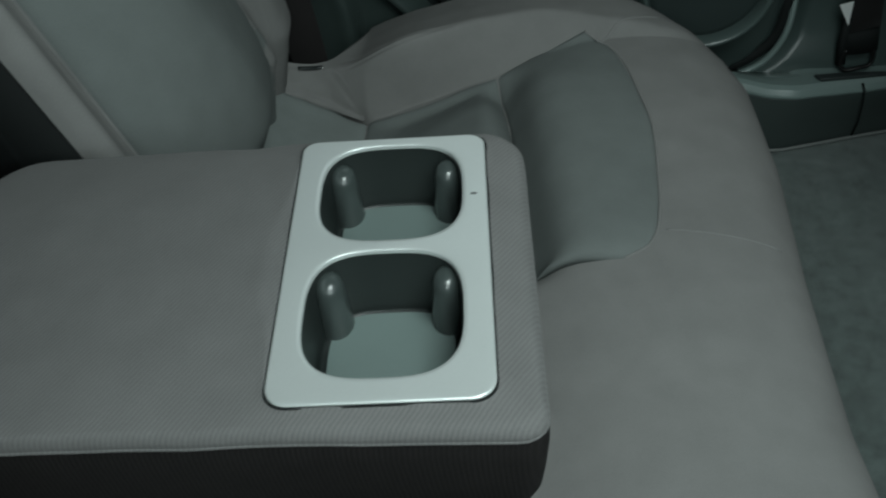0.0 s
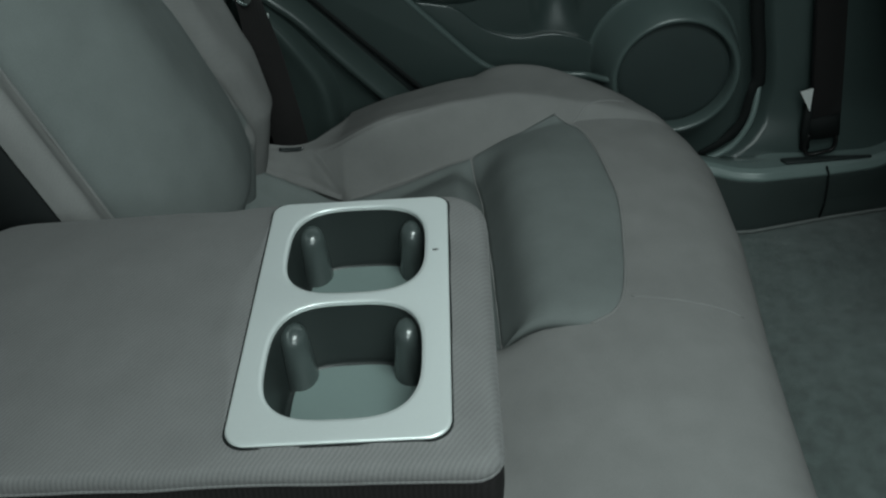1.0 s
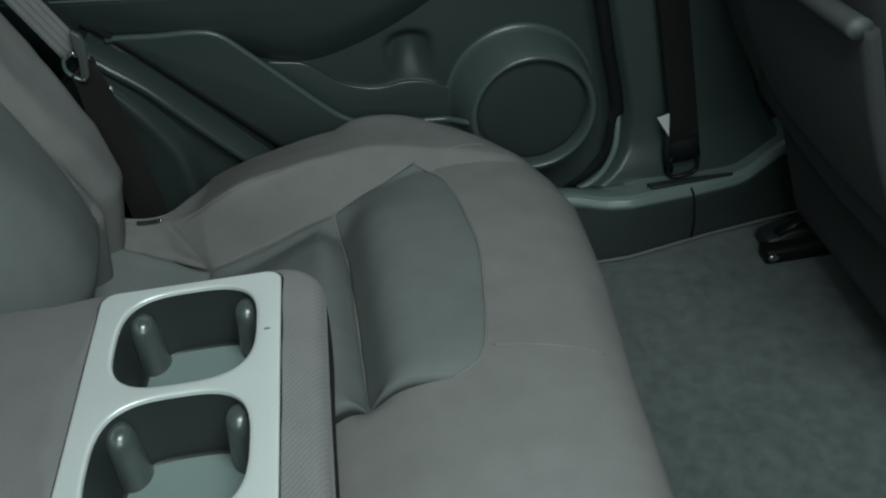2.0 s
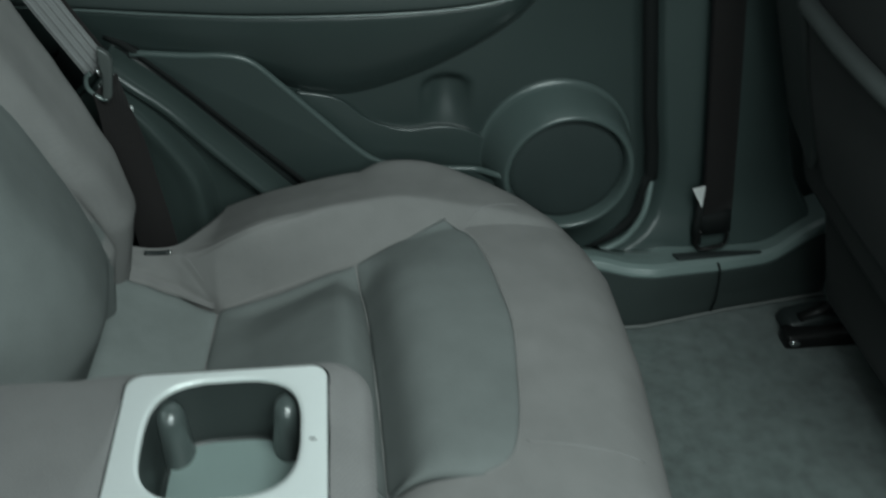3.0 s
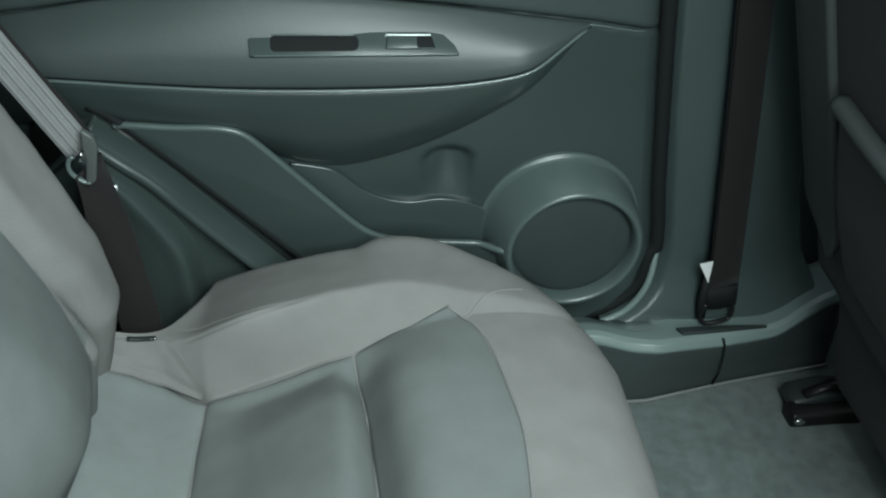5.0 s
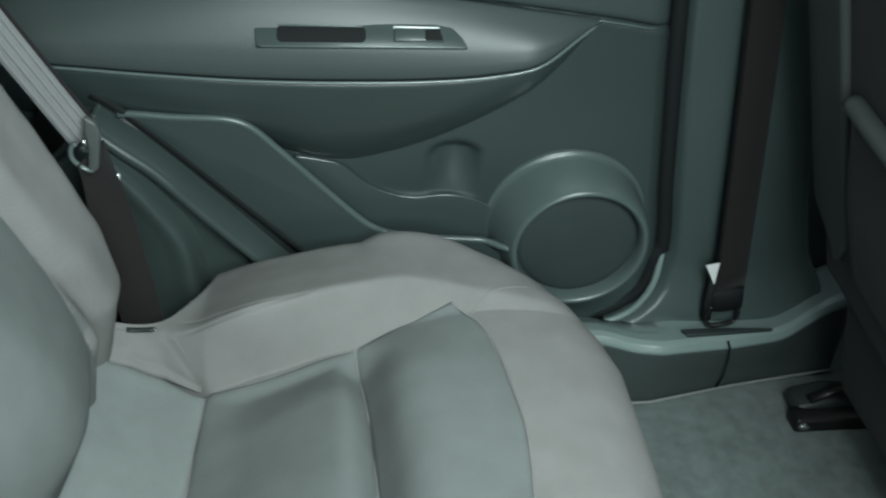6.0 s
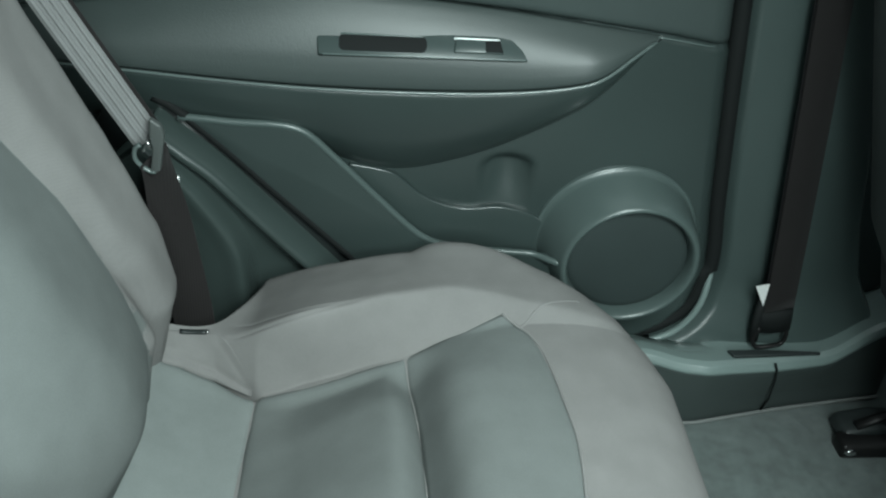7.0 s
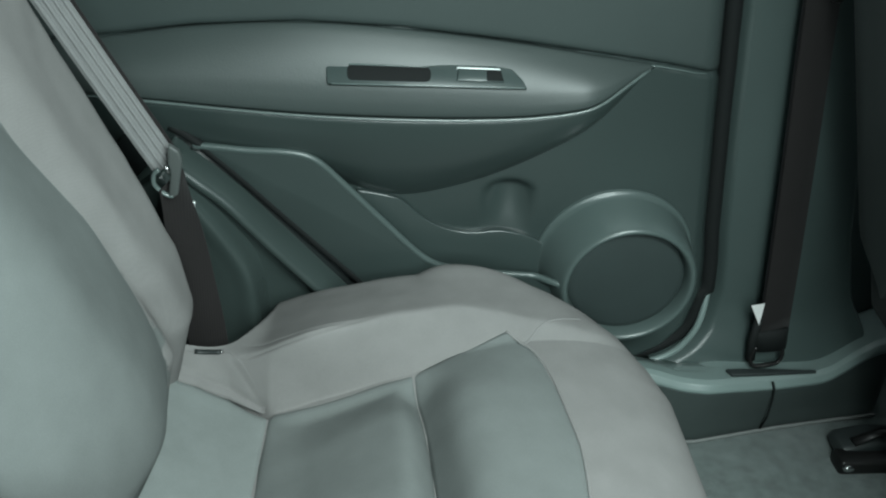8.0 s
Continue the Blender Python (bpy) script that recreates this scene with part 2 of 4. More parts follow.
ceiling = part("ceiling", roof, HEADLINER, smooth=False)
tagged(ceiling, "unseen grey cloth headliner round an opening added for the roof lamp", "ceiling", kind="structure")
wall_near = part("wall_near", box(-1.0, 1.9, -0.78, -0.73, FLOOR, 0.66, 0.01), PLASTIC)
tagged(wall_near, "dark plastic lower wall beside the near door", "wall", kind="structure")
wall_rear = part("wall_rear", box(-1.02, -0.98, -0.7, 0.7, FLOOR, 0.9), PLASTIC)
tagged(wall_rear, "dark plastic panel behind the rear seat", "wall", kind="structure")
wall_front = part("wall_front", box(1.7, 1.75, -0.7, 0.7, FLOOR, 0.85), PLASTIC)
tagged(wall_front, "dark plastic bulkhead below the windscreen", "wall", kind="structure")
wall_far = part("wall_far", box(-1.0, 1.9, 0.70, 0.74, FLOOR - 0.05, 0.84), PILLAR)
tagged(wall_far, "dark body side behind the door trim", "wall", kind="structure")


for i, (x, y) in enumerate(((-0.72, -0.70), (0.47, -0.70), (1.30, -0.70), (-0.72, 0.70), (0.47, 0.70), (1.30, 0.70)), 1):
    z0 = 0.66 if y < 0 else 0.84
    lean_in = -0.05 if y > 0 else 0.05
    post = prism([(y - 0.018, z0), (y + 0.018, z0), (y + lean_in + 0.018, 1.285), (y + lean_in - 0.018, 1.285)], "x", x - 0.045, x + 0.045, 0.008)
    tagged(part("roof_pillar_%d" % i, post, HEADLINER), "grey trimmed roof pillar between the side windows", "pillar", kind="structure")


def carpet(u, v):
    x, y = -0.9 + 2.6 * u, -0.73 + 1.43 * v
    h = 0.004 * noise.noise((x * 9, y * 9, 0)) + 0.0015 * noise.noise((x * 40, y * 40, 3))
    return Vector((x, y, FLOOR + h))


floor = part("floor", sheet(carpet, 170, 110, 0.05), CARPET)
tagged(floor, "dusty dark grey-green car carpet in the footwell", "carpet", kind="structure")


# ---- rear seat cushion ----
SECTION = spline([(-0.30, 0.40), (-0.25, 0.358), (-0.21, 0.332), (-0.165, 0.306), (-0.125, 0.296), (-0.06, 0.308), (0.0, 0.328), (0.03, 0.337), (0.08, 0.352), (0.14, 0.360), (0.19, 0.359),
                  (0.23, 0.346), (0.255, 0.318), (0.264, 0.27), (0.262, 0.20), (0.255, 0.125)], 240)
OUTER = 0.600


def front_x(a):
    return lerp_of([0, 0.15, 0.30, 0.42, 0.46, 0.50, 0.53, 0.55, 0.57, OUTER], [0.268, 0.274, 0.288, 0.289, 0.279, 0.262, 0.239, 0.212, 0.170, 0.09], a)


RIDGE_X = [-0.30, -0.18, -0.17, -0.158, -0.14, -0.12, -0.10, -0.075, -0.03, 0.0, 0.06, 0.10, 0.14]
RIDGE_Y = [0.487, 0.486, 0.481, 0.472, 0.467, 0.463, 0.460, 0.458, 0.468, 0.480, 0.497, 0.491, 0.482]
TALL_X = [-0.30, -0.22, -0.19, -0.175, -0.158, -0.14, -0.12, -0.10, -0.075, -0.05, 0.0, 0.05, 0.10, 0.15, 0.20, 0.26]
TALL_Z = [0.0, 0.008, 0.020, 0.028, 0.035, 0.047, 0.061, 0.072, 0.079, 0.076, 0.059, 0.042, 0.028, 0.015, 0.005, 0.0]


def smooth_table(xs, ys, reach=0.012):
    """The table with its corners rounded off."""
    x = np.linspace(xs[0], xs[-1], 400)
    y = np.interp(x, xs, ys)
    n = max(1, int(reach / (x[1] - x[0])) // 2)
    for _ in range(2):
        y = np.convolve(np.pad(y, n, mode="edge"), np.ones(2 * n + 1) / (2 * n + 1), mode="valid")
    return x, y


RIDGE_X, RIDGE_Y = smooth_table(RIDGE_X, RIDGE_Y, 0.024)
TALL_X, TALL_Z = smooth_table(TALL_X, TALL_Z, 0.022)


def cushion(s, y):
    a = abs(y)
    k = s * (len(SECTION) - 1)
    i = min(int(k), len(SECTION) - 2)
    x, z = SECTION[i] + (SECTION[i + 1] - SECTION[i]) * (k - i)
    if x > 0.03:
        x = 0.03 + (x - 0.03) * (front_x(a) - 0.03) / 0.234
    top = step(0.2, 0.3, z)
    # side bolster: steep inner face, crest, top falling away outwards; low flap towards the backrest, ending at a rim
    rim = lerp_of(RIM_X, RIM_Y, x)
    over = max(0.0, a - rim)
    if x < -0.06:
        a = min(a, rim)
    tall = lerp_of(TALL_X, TALL_Z, x)
    ridge = lerp_of(RIDGE_X, RIDGE_Y, x)
    inner = fold_y(x)
    t = max(0.0, (a - inner) / (ridge - inner))
    soft = 0.0025 / (ridge - inner)
    t = t - soft * math.log1p(math.exp((t - 1) / soft)) if (t - 1) / soft < 30 else 1.0
    rise = tall * (t - 0.06 * math.sin(math.pi * min(max(t, 0), 1)))
    z += top * rise
    if a > ridge:
        out = min(1.4, (a - ridge) / 0.10)
        z -= top * tall * step(-0.16, -0.12, x) * 0.40 * out ** 0.9
    # seam running up from the corner of the inserts, and the gap under the flap
    if x < -0.10 and a > 0.42:
        k = min(max((a - 0.437) / 0.036, 0), 1)
        z -= 0.0016 * math.exp(-((x + 0.120 + 0.038 * k) / 0.0026) ** 2) * step(0.432, 0.439, a) * step(0.482, 0.474, a)
        z -= 0.014 * math.exp(-((a - inner + 0.0005) / 0.0040) ** 2) * step(-0.112, -0.128, x)
    z -= top * 0.026 * max(0, (a - 0.565) / (OUTER - 0.565)) ** 2.4
    d = x - lerp_of([0.15, 0.30, 0.38, 0.452], [0.038, 0.034, 0.030, 0.021], a)
    valley = 0.018 * math.exp(-(d / (0.020 if d > 0 else 0.016)) ** 2)
    z -= valley * step(0.14, 0.165, a) * step(0.456, 0.420, a)
    z -= top * 0.006 * math.exp(-((a - 0.0) / 0.12) ** 2)
    z -= 0.010 * step(0.25, 0.40, a) * step(0.004, -0.014, a - lerp_of([-0.118, 0.021], [0.430, 0.450], x)) * step(-0.125, -0.08, x) * step(0.03, -0.015, x)
    # stretch creases along the crest of the bolster
    if a > 0.43 and -0.16 < x < 0.0:
        w = step(-0.155, -0.13, x) * step(-0.01, -0.06, x)
        z -= w * 0.0018 * math.exp(-((a - ridge - 0.004 - 0.03 * (x + 0.10)) / 0.0020) ** 2)
        z -= w * 0.0010 * math.exp(-((a - ridge - 0.012 + 0.10 * (x + 0.08)) / 0.0020) ** 2)
    if x < -0.06 and over > 0:
        z += 0.001 - 1.1 * over * over / (over + 0.003)
        a += 0.003 * (1 - math.exp(-over / 0.004))
    return Vector((x, math.copysign(a, y), z))


RIM_X = [-0.30, -0.18, -0.165, -0.155, -0.147, -0.138, -0.130, -0.122, -0.110]
RIM_Y = [0.487, 0.488, 0.490, 0.496, 0.506, 0.520, 0.538, 0.560, 0.600]
RIM_X, RIM_Y = smooth_table(RIM_X, RIM_Y, 0.010)


def fold_y(x):
    """Where the flap and the bolster rise from the insert panels."""
    return lerp_of([-0.24, -0.21, -0.19, -0.16, -0.138, -0.12, -0.075, -0.024, 0.021, 0.08, 0.113, 0.14], [0.452, 0.4555, 0.4585, 0.4555, 0.4445, 0.4365, 0.447, 0.4515, 0.453, 0.464, 0.469, 0.472], x)


def on_cushion(x, y, lift=0.0):
    """The place on the cushion's top at x, y."""
    lo, hi = 0.0, 0.72
    for _ in range(22):
        mid = (lo + hi) / 2
        lo, hi = (mid, hi) if cushion(mid, y).x < x else (lo, mid)
    p = cushion(lo, y)
    return Vector((x, y, p.z + lift))


def seat_cushion():
    bench = thing("rear_bench_seat", "grey cloth rear bench seat with sewn insert panels and side bolsters", "car seat")

    def f(u, v):
        t = 2 * v - 1
        y = math.copysign(lerp_of([0, 0.16, 0.40, 0.84, 1.0], [0.0, 0.30, 0.425, 0.505, OUTER], abs(t)), t)
        p = cushion(u, y)
        p.z += 0.0007 * noise.noise((p.x * 18, p.y * 26, 1)) + 0.0004 * noise.noise((p.x * 55, p.y * 40, 4))
        return p
    seat = part("cushion", sheet(f, 300, 380), CLOTH, bench, "plain grey cloth cushion")
    skirts = [(0.594, 1), (-0.594, -1)]
    for y, side in skirts:
        part("side_skirt", box(-0.12, 0.10, min(y, y - side * 0.02), max(y, y - side * 0.02), FLOOR, 0.30), CLOTH, seat)
    mid = spline([(0.038, 0.155), (0.037, 0.20), (0.034, 0.30), (0.030, 0.38), (0.021, 0.452)], 60)
    edge = spline([(0.112, 0.150), (0.134, 0.162), (0.146, 0.19), (0.155, 0.25), (0.161, 0.32), (0.157, 0.37), (0.149, 0.43), (0.138, 0.459), (0.127, 0.471), (0.114, 0.478)], 60)
    back = spline([(-0.132, 0.09), (-0.129, 0.20), (-0.127, 0.32), (-0.120, 0.436)], 60)
    heel = spline([(-0.250, 0.09), (-0.248, 0.25), (-0.240, 0.38), (-0.232, 0.453)], 60)

    def pillow(left, right, shape, side, bow=0.0):
        def g(u, v):
            k = v * 59
            i = min(int(k), 58)
            p = left[i] + (left[i + 1] - left[i]) * (k - i)
            q = right[i] + (right[i + 1] - right[i]) * (k - i)
            c = p + (q - p) * u
            c[1] += bow * math.sin(math.pi * u) * v ** 5
            w = np.linalg.norm(q - p)
            e = min(min(u, 1 - u) * w, (1 - v) * 0.36, 0.01 + v * 0.36)
            h = -0.0006 + 0.0034 * (1 - math.exp(-e / 0.004)) + shape(u, v) * (1 - math.exp(-e / 0.010)) * (1 - 0.9 * step(0.78, 1.0, v))
            h += 0.0008 * noise.noise((c[0] * 25, c[1] * 25, side * 5))
            return on_cushion(c[0], side * c[1], h)
        return g
    for side in (1, -1):
        part("front_insert", sheet(pillow(mid, edge, lambda u, v: 0.013 * math.sin(math.pi * u ** 0.62), side), 34, 70, 0.010), INSERT, seat, "smooth grey insert rising from a deep seam")
        part("rear_insert", sheet(pillow(back, mid, lambda u, v: 0.021 * (math.sin(math.pi / 2 * min(1, u / 0.70)) - 0.30 * max(0, (u - 0.70) / 0.30) ** 2), side), 40, 70, 0.010), INSERT, seat)
        part("heel_insert", sheet(pillow(heel, back, lambda u, v: 0.001, side, 0.013), 26, 70, 0.010), INSERT_LIT, seat, "insert cloth strip under the backrest, its light put into a paler colour")
        # flap that laps over the heel strip beside the belt opening
        roll = [(0.005, -0.008), (0.0, -0.0075), (-0.003, -0.005), (-0.004, -0.001), (-0.003, 0.0025), (0.0, 0.0048), (0.005, 0.0052), (0.011, 0.0038), (0.018, 0.0018), (0.026, 0.0), (0.028, -0.004)]

        def lap(u, v):
            x = -0.262 + 0.138 * v
            k = u * (len(roll) - 1)
            i = min(int(k), len(roll) - 2)
            dy, dz = [p + (q - p) * (k - i) for p, q in zip(roll[i], roll[i + 1])]
            w = 1 - 0.9 * step(0.60, 1.0, v)
            dy = dy * (1 - 0.6 * step(0.70, 1.0, v))
            base = on_cushion(x, fold_y(x) + max(dy, 0.004)).z - max(0, 0.004 - dy) * 0.3
            return Vector((x, side * (fold_y(x) + dy), base + dz * w))
        part("flap", sheet(lap, 40, 50), CLOTH, seat)
        for line in ([(0.130, 0.466), (0.150, 0.482), (0.172, 0.494), (0.196, 0.503)], [(0.150, 0.178), (0.20, 0.168), (0.243, 0.162)]):
            pts = [on_cushion(x, side * y, 0.0002) for x, y in spline(line, 24)]
            part("seam", sweep(pts, 0.0010, 0.0009, n=6), THREAD, seat)
        for line, sunk in ((mid, 0.0030), (edge, -0.0002)):
            pts = [on_cushion(x, side * y, -sunk) for x, y in line]
            part("piping", sweep(pts, 0.0013, 0.0013, n=6), THREAD, seat)
        pts = [on_cushion(x, side * y, 0.0018) for x, y in spline([(-0.194, 0.482), (-0.182, 0.4825), (-0.169, 0.4815)], 8)]
        tab = part("buckle_tab", sweep(pts, 0.0030, 0.0020, n=8), PLASTIC_DARK, seat, "black plastic anchor tab")
        part("tab_tip", sweep([pts[-1], pts[-1] + Vector((0.0025, 0, 0.0004))], 0.0022, 0.0016, n=8), STEEL, tab, "bright metal tip")
    return bench


BENCH = seat_cushion()


# ---- rear seat back ----
def lean(z):
    return -0.235 - 0.33 * (z - 0.38) - 0.52 * max(0, 0.41 - z)


def back_bulge(y, z):
    h = lerp_of([0.28, 0.34, 0.40, 0.47, 0.56, 0.66, 0.8, 1.0], [0.052, 0.054, 0.057, 0.067, 0.063, 0.053, 0.045, 0.04], z)
    b = h * step(0.30, 0.405, y)
    b -= 0.085 * max(0, (y - 0.462) / 0.055) ** 2.4
    b -= (0.0035 + 0.014 * step(0.57, 0.45, z)) * math.exp(-((y - bolster_seam(z)) / 0.016) ** 2)
    b += 0.016 * (1 - step(0.130, 0.175, y)) - 0.020 * max(0, 1 - (y - 0.138) / 0.016) ** 2
    return b


SEAM_Z, SEAM_Y = smooth_table([0.28, 0.36, 0.396, 0.423, 0.48, 0.54, 0.57, 0.62, 0.675, 0.8, 1.0], [0.430, 0.418, 0.412, 0.411, 0.393, 0.384, 0.379, 0.371, 0.365, 0.357, 0.35], 0.04)


def bolster_seam(z):
    return lerp_of(SEAM_Z, SEAM_Y, z)


LOBE_Z, LOBE_X = smooth_table([0.28, 0.33, 0.37, 0.40, 0.43, 0.46, 0.50, 0.56, 0.62, 0.70, 0.85, 1.0], [0.024, 0.036, 0.048, 0.057, 0.064, 0.069, 0.069, 0.064, 0.057, 0.048, 0.036, 0.026], 0.03)


def seat_back(side):
    y0, y1 = 0.138, 0.517

    def face(u, v):
        z = 0.285 + 0.715 * v
        if u < 0.9:
            y = y0 + (y1 - y0) * (u / 0.9)
            x = lean(z) + back_bulge(y, z)
        else:
            t = (u - 0.9) / 0.1
            y = y1 + 0.004 * math.sin(math.pi * t)
            x = lean(z) + back_bulge(y1, z) - 0.11 * t
        x += 0.0022 * noise.noise((y * 15, z * 13, side)) + 0.0008 * noise.noise((y * 50, z * 40, side + 3))
        return Vector((x, side * y, z))
    ob = part("backrest", sheet(face, 110, 100, 0.10, (-1, 0, 0)), CLOTH, BENCH, "grey cloth backrest with thick side bolster")

    def pad(u, v):
        z = 0.30 + 0.69 * v
        ya, yb = 0.176, bolster_seam(z) - 0.001
        y = ya + (yb - ya) * u
        e = min(u, 1 - u) * (yb - ya)
        e = min(e, v * 0.69 + 0.012)
        edge = lean(z) + back_bulge(yb, z) - 0.0015
        lobe = lerp_of(LOBE_Z, LOBE_X, z) - 0.010
        x = lean(z) + 0.010 + lobe * math.sin(math.pi / 2 * min(1, u / 0.56)) ** 0.9 - 0.004 + 0.0065 * (1 - math.exp(-e / 0.006))
        if u > 0.4:
            x += (edge - x) * ((u - 0.4) / 0.6) ** 1.6
        x = max(x, lean(z) + back_bulge(y, z) - 0.003 + 0.003 * u) + 0.0022 * noise.noise((y * 13, z * 12, side + 4)) * min(1, e / 0.03)
        return Vector((x, side * y, z))
    part("insert", sheet(pad, 60, 90, 0.02, (-1, 0, 0)), INSERT, ob, "smooth darker grey insert panel")
    seam = [Vector((lean(z) + back_bulge(0.1745, z) + 0.0008, side * 0.1745, z)) for z in np.linspace(0.33, 0.98, 60)]
    part("seam", sweep(seam, 0.0012, 0.001, (1, 0, 0), 6), THREAD, ob)


seat_back(1)
seat_back(-1)
# Black panels at the back and sides of the armrest recess.
slot = part("slot_back", box(-0.46, -0.42, -0.138, 0.138, 0.30, 1.0), RUBBER)
tagged(slot, "black panels closing the recess behind the folded-down armrest", "recess", kind="structure")
for side in (1, -1):
    outline = [(lean(z) - 0.012, z) for z in np.linspace(0.30, 1.0, 12)] + [(-0.47, 1.0), (-0.44, 0.30)]
    part("slot_side", prism(outline, "y", min(side * 0.133, side * 0.137), max(side * 0.133, side * 0.137)), RUBBER, slot)


# ---- armrest with cup holders ----
ARM_TOP = 0.5185
BX0, BX1, BY = -0.1170, 0.0005, 0.1072     # bezel


def round_rect(x0, x1, y0, y1, radii, n=10):
    """Corners from the front far one, counter-clockwise; radii in the same order."""
    out = []
    for (cx, cy, a0), r in zip(((x1, y1, 0), (x0, y1, 90), (x0, y0, 180), (x1, y0, 270)), radii):
        px, py = cx + (-r if cx == x1 else r), cy + (-r if cy == y1 else r)
        for i in range(n + 1):
            a = radians(a0 + 90 * i / n)
            out.append((px + r * math.cos(a), py + r * math.sin(a)))
    return out


def ray_out(poly, c, a):
    """Where the ray from c at angle a leaves the outline."""
    d = (math.cos(a), math.sin(a))
    best = 0
    for (ax, ay), (bx, by) in zip(poly, poly[1:] + poly[:1]):
        ex, ey = bx - ax, by - ay
        det = d[0] * -ey + d[1] * ex
        if abs(det) < 1e-12:
            continue
        t = ((ax - c[0]) * -ey + (ay - c[1]) * ex) / det
        s = (d[0] * (ay - c[1]) - d[1] * (ax - c[0])) / det
        if t > 0 and -1e-9 <= s <= 1 + 1e-9:
            best = max(best, t)
    return c[0] + d[0] * best, c[1] + d[1] * best


def rings_mesh(rings, cap_last=False, cap_first=False):
    bm = bmesh.new()
    vs = [[bm.verts.new(p) for p in r] for r in rings]
    n = len(vs[0])
    for r, q in zip(vs, vs[1:]):
        for j in range(n):
            bm.faces.new((r[j], r[(j + 1) % n], q[(j + 1) % n], q[j]))
    if cap_last:
        bm.faces.new(vs[-1])
    if cap_first:
        bm.faces.new(vs[0][::-1])
    return bm


CUPS = [(-0.0580, 0.0555), (-0.0590, -0.0455)]


def armrest():
    arm = thing("folding_armrest", "grey twill fold-down centre armrest, lowered, with two cup holders", "armrest")
    c = (-0.056, 0.0)
    inner = round_rect(BX0 - 0.0022, BX1 + 0.0022, -BY - 0.0022, BY + 0.0022, (0.012, 0.012, 0.015, 0.015))
    outer = round_rect(-0.345, 0.028, -0.1255, 0.121, (0.026, 0.045, 0.05, 0.016), 12)
    angles = [2 * math.pi * i / 360 for i in range(360)]
    a = [ray_out(inner, c, t) for t in angles]
    b = [ray_out(outer, c, t) for t in angles]
    rings = [[(x, y, ARM_TOP - 0.012) for x, y in a]]
    softs = [0.013 - 0.004 * step(-0.095, -0.118, q[1]) for q in b]
    b = [(x, y + 0.008 * step(0.03, -0.28, x) * step(-0.09, -0.118, y)) for x, y in b]
    for k in range(0, 15):
        s = k / 14
        ring = []
        for (px, py), (qx, qy), soft in zip(a, b, softs):
            d = math.hypot(qx - px, qy - py)
            f = s * (d - soft) / d
            x, y = px + (qx - px) * f, py + (qy - py) * f
            z = ARM_TOP - 0.004 * s * s * min(1, d / 0.06) - 0.003 * step(-0.16, -0.30, x)
            z += 0.0019 * (1 - s) ** 4 + 0.0007 * noise.noise((x * 30, y * 30, 7))
            ring.append((x, y, z))
        rings.append(ring)
    edge = rings[-1]
    for k in range(1, 9):
        t = math.pi / 2 * k / 8 * 1.22
        ring = []
        for (x, y, z), (qx, qy), (px, py), soft in zip(edge, b, a, softs):
            d = math.hypot(qx - px, qy - py)
            ux, uy = (qx - px) / d, (qy - py) / d
            ring.append((x + ux * soft * math.sin(min(t, math.pi / 2)) - ux * 0.003 * max(0, t - math.pi / 2), y + uy * soft * math.sin(min(t, math.pi / 2)) - uy * 0.003 * max(0, t - math.pi / 2), z - soft * (1 - math.cos(t))))
        rings.append(ring)
    part("cover", rings_mesh(rings), TWILL, arm)
    # Side below the welt, shaded by its darker cloth colour.
    edge = rings[-1]
    rings = [[(px + (x - px) * 1.0012, py + (y - py) * 1.0012, z + 0.0006) for (x, y, z), (px, py) in zip(edge, a)]]
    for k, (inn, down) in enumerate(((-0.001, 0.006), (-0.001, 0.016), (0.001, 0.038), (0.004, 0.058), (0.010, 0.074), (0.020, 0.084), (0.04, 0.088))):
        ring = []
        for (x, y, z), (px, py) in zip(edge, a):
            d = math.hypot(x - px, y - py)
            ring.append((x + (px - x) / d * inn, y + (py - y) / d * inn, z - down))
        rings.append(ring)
    part("side_panel", rings_mesh(rings, True), TWILL_SHADED, arm, "twill side panel, its shade put into a near-black colour")
    welt = [Vector((x, y, z + 0.0008)) for x, y, z in edge]
    part("welt", sweep(welt[::2], 0.0013, 0.0013, n=6, closed=True), TWILL, arm)
    # bezel plate with two openings
    plate = bmesh.new()
    outline = round_rect(BX0, BX1, -BY, BY, (0.010, 0.010, 0.013, 0.013), 8)
    for k, (cx, cy) in enumerate(CUPS):
        half = [(x, max(y, 0.006) if k == 0 else min(y, 0.006)) for x, y in outline]
        hole = superellipse(cx, cy, 0.0445, 0.0450 if k == 0 else 0.0470, 120, 3.1)
        n = len(hole)
        ang = [math.atan2(y - cy, x - cx) for x, y in hole]
        out = [ray_out(half, (cx, cy), t) for t in ang]
        rows = []
        prof = ((0.0, -0.0030), (0.0, -0.0012), (0.0002, -0.0004), (0.0006, 0.0), (0.0030, 0.0002))
        for dr, dz in prof:
            rows.append([plate.verts.new((x + (x - cx) / math.hypot(x - cx, y - cy) * dr, y + (y - cy) / math.hypot(x - cx, y - cy) * dr, ARM_TOP + 0.003 + dz)) for x, y in hole])
        rows.append([plate.verts.new((x, y, ARM_TOP + 0.0032)) for x, y in out])
        for r, q in zip(rows, rows[1:]):
            for j in range(n):
                plate.faces.new((r[j], r[(j + 1) % n], q[(j + 1) % n], q[j]))
    bmesh.ops.remove_doubles(plate, verts=plate.verts, dist=0.00002)
    bezel = part("bezel", plate, SILVER, arm, "satin silver cup holder surround")
    lip = []
